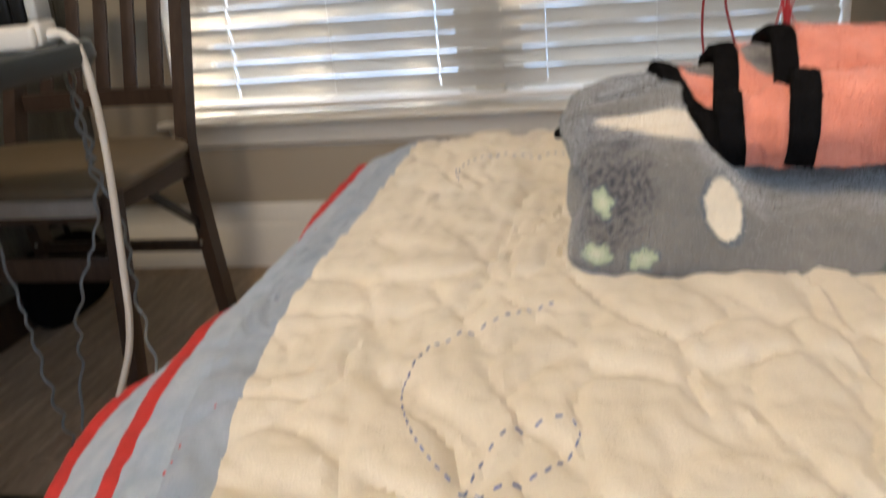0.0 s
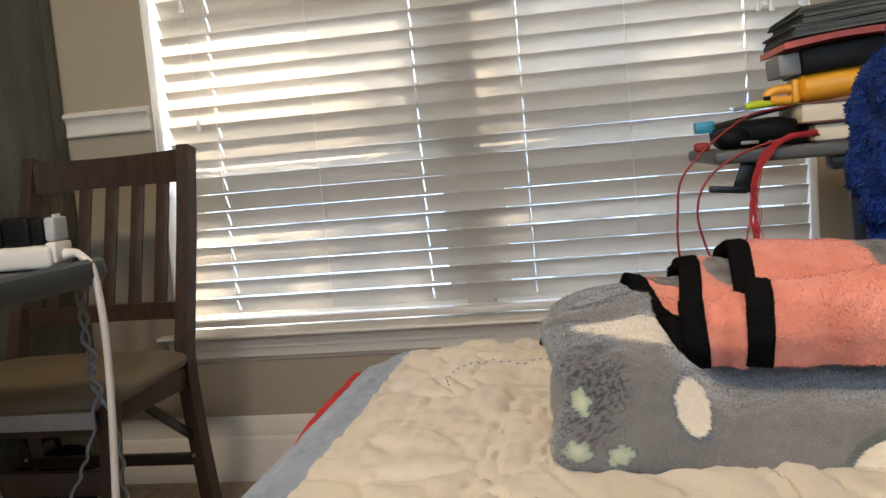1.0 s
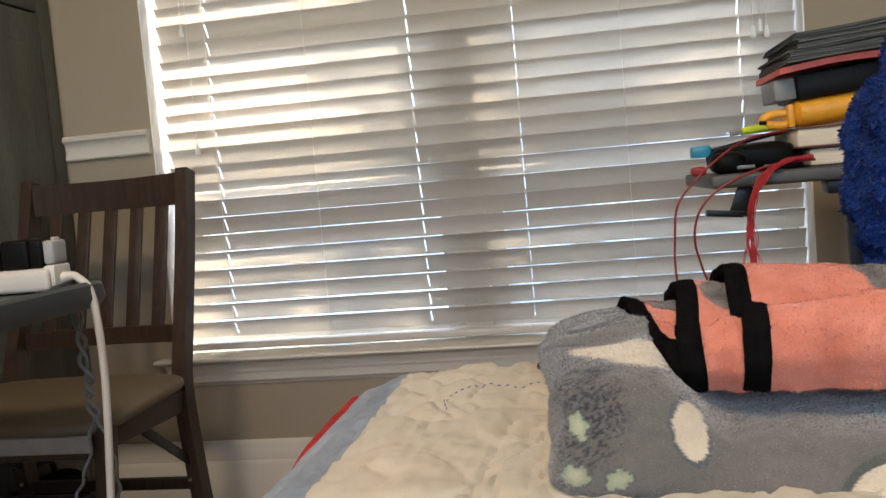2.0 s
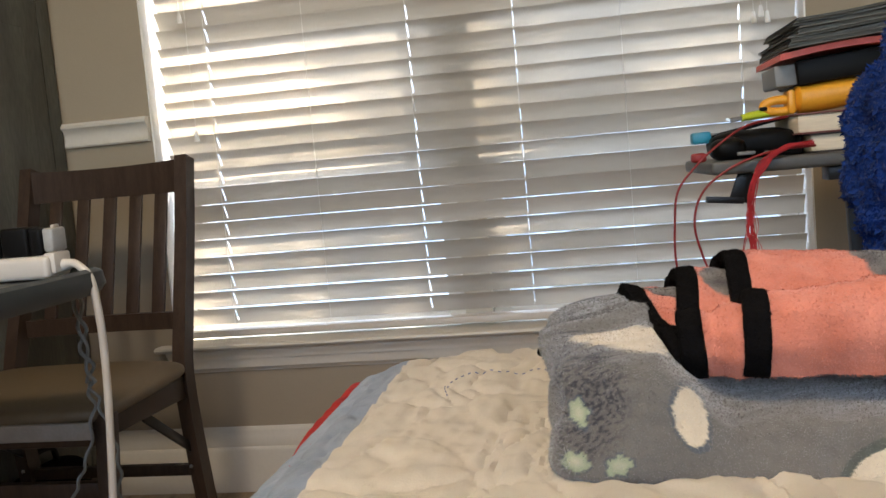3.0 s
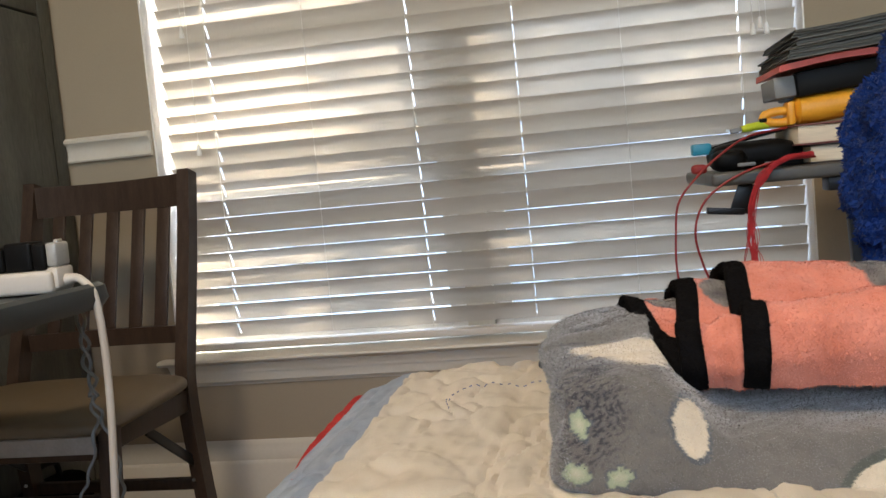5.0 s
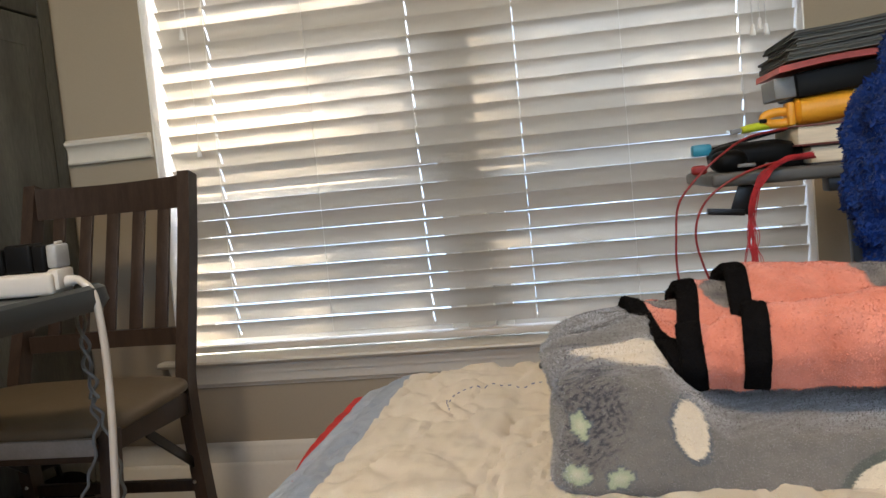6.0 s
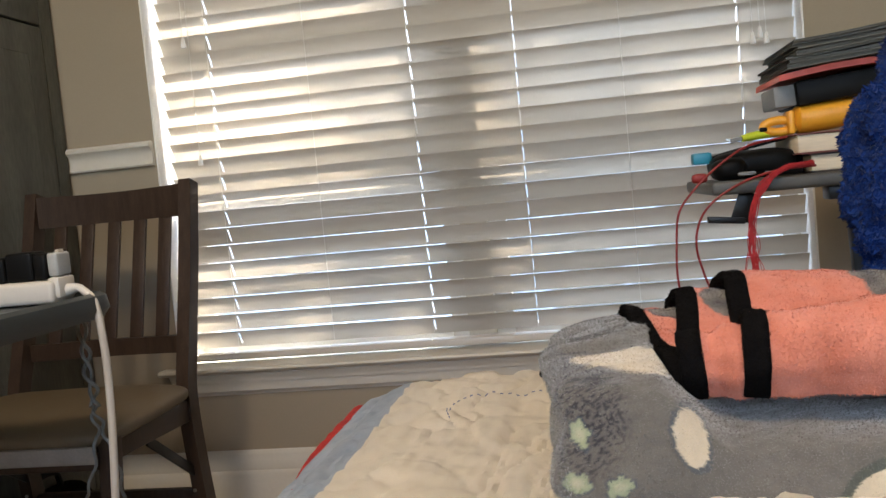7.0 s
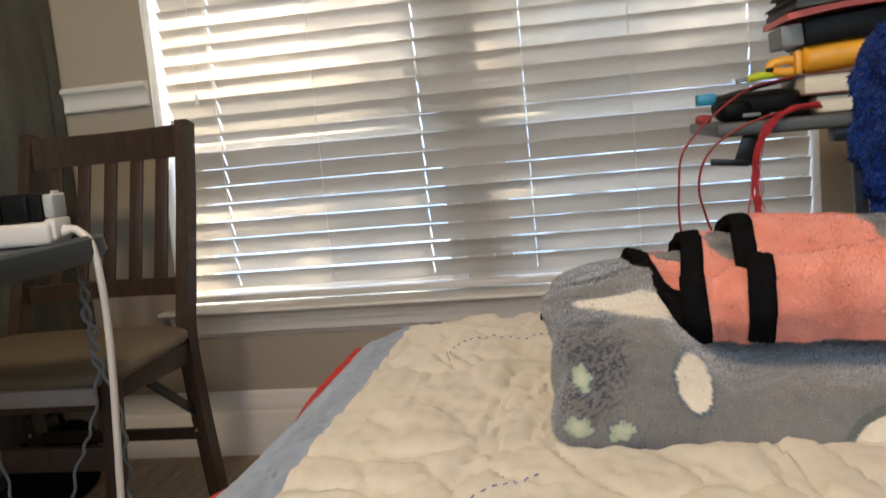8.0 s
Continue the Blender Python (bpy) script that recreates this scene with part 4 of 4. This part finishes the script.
sheet(0, ((-1.385, 0.650), (-1.405, 0.662), (-1.430, 0.6695), (-1.450, 0.669), (-1.475, 0.660), (-1.505, 0.654), (-1.530, 0.655), (-1.5445, 0.647), (-1.547, 0.638), (-1.542, 0.6285)),
      (0.926, 0.926, 0.928, 0.931, 0.936, 0.9425, 0.947, 0.951, 0.954, 0.957), 0.0125)
sheet(1, ((-1.375, 0.650), (-1.392, 0.667), (-1.415, 0.677), (-1.440, 0.6795), (-1.465, 0.671), (-1.495, 0.655), (-1.515, 0.661), (-1.533, 0.668), (-1.549, 0.660), (-1.553, 0.645), (-1.547, 0.628)),
      (0.964, 0.963, 0.966, 0.967, 0.965, 0.961, 0.959, 0.957, 0.956, 0.957, 0.9585), 0.0148, crease=0.0035)
sheet(2, ((-1.375, 0.655), (-1.392, 0.676), (-1.412, 0.687), (-1.438, 0.691), (-1.463, 0.682), (-1.493, 0.656), (-1.512, 0.6665), (-1.536, 0.6775), (-1.555, 0.669), (-1.560, 0.648), (-1.553, 0.629)),
      (0.998, 0.997, 1.000, 1.001, 0.9995, 0.998, 0.9975, 0.996, 0.994, 0.993, 0.9925), 0.0150)

# ---------------------------------------------------------------- blue plush cushion
plush = thing("plush_cushion", "royal blue long-pile plush cushion standing on the bed", "cushion")
def ball(u, v):
    a, b = math.tau * u, math.pi * (v - 0.5)
    r = math.cos(b)
    p = Vector((1.254 + 0.128 * math.cos(a) * r, -1.300 + 0.050 * math.sin(a) * r, 0.736 + 0.152 * math.sin(b)))
    k = 0.013 * noise3(p.x, p.y, p.z, 42) + 0.005 * noise3(p.x, p.y, p.z, 90)
    return p + Vector((math.cos(a) * r, math.sin(a) * r, math.sin(b))) * k
pb = part("cover", bm_blob(ball, 72, 48), PLUSH, plush)
tufts(pb, "clump", 6000, 0.0065, PLUSH, lambda p: (0.02, 0.07, 0.4), 22, 0.0032, (0, 0, -0.5), 0.8, True)
tufts(pb, "nap", 90000, 0.0046, PLUSH, lambda p: (0.02, 0.07, 0.4), 21, 0.0013, (0, 0, -0.8), 0.6, True)

pouch = thing("black_pouch", "small black cloth pouch at the bed's foot", "pouch")
part("body", bm_blob(rounded(0.886, -1.262, 0.584, 0.036, 0.016, 0.012, 0.6, 0.6, 0.002, 40), 32, 16), BLACKT, pouch)

# ---------------------------------------------------------------- small grey table behind the bed, and the pile on it
tray2 = thing("lap_table", "grey lap table with folding black legs behind the bed", "table")
SX0, SY0, SZ = 1.105, -0.655, 0.722
part("tabletop", bm_box(SX0, 1.78, SY0, -0.30, SZ, SZ + 0.022, 0.006, 3), TRAYM, tray2)
lg = part("leg_bracket", bm_beam((1.165, -0.630, SZ + 0.001), (1.148, -0.630, 0.678), 0.030, 0.006, 0.001, up=(0, 1, 0)), BLACKM, tray2)
part("bracket_tongue", bm_beam((1.155, -0.630, 0.678), (1.098, -0.630, 0.684), 0.010, 0.020, 0.001, up=(0, 1, 0)), BLACKM, lg)
lg = part("leg_bracket", bm_box(1.283, 1.345, -0.640, -0.600, SZ - 0.022, SZ + 0.0005, 0.003), BLACKM, tray2)
part("hinge", bm_box(1.318, 1.345, -0.640, -0.600, SZ - 0.050, SZ - 0.021, 0.003), BLACKM, lg)
for y in (-0.62, -0.335):
    part("leg", bm_beam((1.40, y, SZ + 0.0005), (1.43, y, 0.0), 0.022, 0.022), BLACKM, tray2)
    part("leg", bm_beam((1.72, y, SZ + 0.0005), (1.74, y, 0.0), 0.022, 0.022), BLACKM, tray2)
TT = SZ + 0.022

def book(x0, x1, y0, y1, z0, z1, cover, label):
    ob = thing("book", label, "book", "books on the lap table")
    c = 0.0025
    part("page_block", bm_box(x0 + 0.001, x1 - 0.004, y0 + 0.004, y1 - 0.004, z0 + c, z1 - c, 0.002), PAGES, ob)
    part("cover", bm_box(x0 - 0.002, x1, y0, y1, z0, z0 + c, 0.0008), cover, ob)
    part("cover", bm_box(x0 - 0.002, x1, y0, y1, z1 - c, z1, 0.0008), cover, ob)
    part("spine", bm_box(x1 - 0.003, x1, y0, y1, z0 + c, z1 - c, 0.0005), cover, ob)
    return ob

b1 = book(1.262, 1.50, -0.630, -0.46, TT + 0.0005, TT + 0.0305, COVER2, "thick book with cream page edges, brown cover")
b2 = book(1.243, 1.50, -0.635, -0.46, TT + 0.031, TT + 0.0640, COVER, "thick book with cream page edges, dark red cover")

head = thing("game_controller", "black plastic game controller with cables", "controller")
part("body", bm_blob(rounded(1.185, -0.560, TT + 0.024, 0.070, 0.050, 0.0235, 0.5, 0.6, 0.002, 30), 48, 24), BLACKP, head)
part("grip", bm_blob(rounded(1.140, -0.600, TT + 0.018, 0.028, 0.030, 0.018, 0.7, 0.7, 0.001, 30), 32, 16), BLACKP, head)
part("side_plate", bm_box(1.150, 1.178, -0.632, -0.606, TT + 0.006, TT + 0.012, 0.002), GREYP, head)
case = thing("device_case", "flat black device case lying open", "case")
part("lid", bm_beam((1.122, -0.52, TT + 0.040), (1.240, -0.52, TT + 0.062), 0.10, 0.006, 0.002, up=(0, 0, 1)), BLACKP, case)
part("base", bm_box(1.195, 1.258, -0.60, -0.45, TT + 0.001, TT + 0.034, 0.004), BLACKP, case)
part("clip", bm_box(1.196, 1.208, -0.606, -0.598, TT + 0.006, TT + 0.030, 0.002), GREYP, case)
teal = thing("usb_stick", "small teal plastic stick on the pile", "usb stick")
part("body", bm_box(1.090, 1.122, -0.560, -0.530, TT + 0.030, TT + 0.050, 0.004), TEAL, teal)
part("cap", bm_box(1.118, 1.135, -0.556, -0.534, TT + 0.033, TT + 0.047, 0.002), GREYP, teal)

tool = thing("toy_handle", "orange-yellow plastic handle with a ring end", "handle")
ZY = TT + 0.064
def grip(u, v):
    a, x = math.tau * u, 1.244 + 0.17 * v
    r = 0.0225 + 0.002 * math.sin(v * 6)
    cap = math.sqrt(max(0.02, min(1, v / 0.08)))
    return (x, -0.575 + 0.030 * math.cos(a) * cap, ZY + 0.0235 + r * spow(math.sin(a), 0.8) * cap + 0.012 * v)
part("grip", bm_blob(lambda u, v: grip(u, v), 28, 24), YELLOW, tool)
loop = [Vector((1.228 + 0.026 * math.cos(a), -0.585, ZY + 0.0165 + 0.0095 * math.sin(a))) for a in (math.tau * k / 20 for k in range(21))]
part("ring", bm_tube(loop, 0.0075, 12), YELLOW, tool)
part("collar", bm_box(1.238, 1.250, -0.602, -0.560, ZY + 0.001, ZY + 0.040, 0.005), YELLOW, tool)

pen = thing("box_cutter", "lime green utility knife with a grey tip", "utility knife")
pl = [Vector((1.165, -0.595, ZY + 0.002)), Vector((1.180, -0.59, ZY + 0.004)), Vector((1.200, -0.585, ZY + 0.006)), Vector((1.225, -0.58, ZY + 0.007))]
part("handle", bm_tube(pl, lambda t: 0.0055 + 0.002 * math.sin(t * 3), 12), LIME, pen)
part("tip", bm_beam((1.147, -0.597, ZY + 0.000), (1.166, -0.594, ZY + 0.002), 0.008, 0.006, 0.001), GREYP, pen)
part("blade", bm_beam((1.141, -0.597, ZY + 0.003), (1.149, -0.597, ZY - 0.001), 0.004, 0.001, 0), STEEL, pen)
part("button", bm_box(1.195, 1.207, -0.594, -0.588, ZY + 0.010, ZY + 0.017, 0.002), BLACKP, pen)

box = thing("black_case", "black case with a pale grey end", "case")
ZB = ZY + 0.044
part("body", bm_beam((1.252, -0.53, ZB + 0.020), (1.47, -0.53, ZB + 0.040), 0.16, 0.040, 0.006, up=(0, 0, 1)), BLACKP, box)
part("end_cap", bm_beam((1.219, -0.55, ZB + 0.018), (1.253, -0.55, ZB + 0.020), 0.10, 0.034, 0.003, up=(0, 0, 1)), GREYP, box)
folder = thing("folder", "red card folder bent over the case", "folder")
def curved(x0, length, zf, thick, y0, y1, n=18):
    """A bent slab: its long edge follows zf(u)."""
    us = [k / n for k in range(n + 1)]
    low = [(x0 + length * u, zf(u)) for u in us]
    high = [(x0 + length * u + 0.001, zf(u) + thick) for u in reversed(us)]
    return bm_profile(low + high, y0, y1, "y")
part("cover", curved(1.222, 0.30, lambda u: ZB + 0.0405 + 0.018 * u + 0.006 * math.sin(math.pi * min(1, u * 1.5)), 0.010, -0.632, -0.44), REDF, folder)
ZM = ZB + 0.0625
for i in range(11):
    mg = thing("magazine", "thin grey magazine in a slumped stack", "magazine", "magazines on the pile")
    shift, back = 0.0022 * ((i * 5) % 4) + 0.016 * (i > 4) * (1 - 0.04 * i), 0.003 * ((i * 3) % 5)
    zf = lambda u, i=i: ZM + 0.0042 * i - 0.006 + 0.022 * u + 0.016 * u * u + 0.0010 * math.sin(8 * u + i)
    pages = part("page_block", curved(1.232 + shift, 0.36, zf, 0.0030 + 0.0006 * (i % 2), -0.645 + back, -0.42 + back), GREYPAPER, mg)
    part("cover", curved(1.231 + shift, 0.36, lambda u: zf(u) + 0.0031 + 0.0006 * (i % 2), 0.0004, -0.647 + back, -0.418 + back), COVERGREY, pages)

# red cables over the table edge
wires = (
    ([(1.235, -0.60, TT + 0.062), (1.165, -0.64, TT + 0.052), (1.115, -0.655, TT + 0.024), (1.076, -0.665, 0.735), (1.050, -0.665, 0.700), (1.043, -0.665, 0.650), (1.041, -0.665, 0.600), (1.047, -0.665, 0.540), (1.06, -0.66, 0.40)], 0.0019),
    ([(1.265, -0.645, TT + 0.012), (1.205, -0.66, TT + 0.010), (1.150, -0.666, TT - 0.004), (1.105, -0.668, 0.715), (1.081, -0.668, 0.685), (1.073, -0.668, 0.645), (1.082, -0.668, 0.600), (1.100, -0.665, 0.540), (1.12, -0.66, 0.40)], 0.0019),
)
for pts, r in wires:
    w = thing("red_cable", "thin red cable looping off the lap table", "cable", "red cables")
    part("cable", bm_tube(smooth_line(pts, 10), r, 8), REDCORD, w)
skein = thing("red_thread_bundle", "loose bundle of fine red threads hanging down", "thread")
rg = random.Random(8)
for i in range(34):
    o = [rg.gauss(0, 0.004) for _ in range(4)]
    stray = 2.2 if i > 26 else 1.0
    line = smooth_line([(1.262, -0.645 + o[0], TT + 0.016 + o[1] * 0.5), (1.215, -0.660 + o[0] * 0.5, TT + 0.012 + o[2] * 0.6), (1.178 + o[0], -0.668, 0.728 + o[1]), (1.160 + o[1] * 0.9, -0.668 + o[2] * 0.5, 0.690), (1.158 + o[2] * stray, -0.668, 0.640), (1.157 + o[3] * stray * 1.4, -0.668, 0.590), (1.157 + o[0] * stray * 1.6, -0.665, 0.50), (1.16 + o[1] * 2, -0.66, 0.42)], 6)
    part("thread", bm_tube(line, 0.0006, 5), REDTHREAD, skein)
kn = thing("red_plug", "small red rubber plug on a cable end", "plug")
part("body", bm_blob(rounded(1.088, -0.645, 0.752, 0.012, 0.009, 0.0075, 0.5, 0.5, 0.0005, 30), 20, 12), REDCORD, kn)

# ---------------------------------------------------------------- floor planks
rg = random.Random(12)
PW = 0.128
shared = {}
for i in range(29):
    x0 = RX0 + i * PW
    y, first = RY0, True
    while y < WY - 0.01:
        ln = rg.choice((0.9, 1.2)) * (rg.choice((0.4, 0.7, 1.0)) if first else 1.0)
        first = False
        ln = round(min(ln, WY - y), 3)
        if ln not in shared:
            shared[ln] = mesh_of("plank", bm_box(0.0008, min(PW - 0.0008, RX1 - RX0), 0.0008, ln - 0.0008, -0.012, 0.0, 0.0016, 1), PLANK, smooth=False)
        ob = new("plank", shared[ln])
        ob.parent = floor
        ob.location = (x0, y, rg.uniform(-0.0006, 0.0))
        y += ln
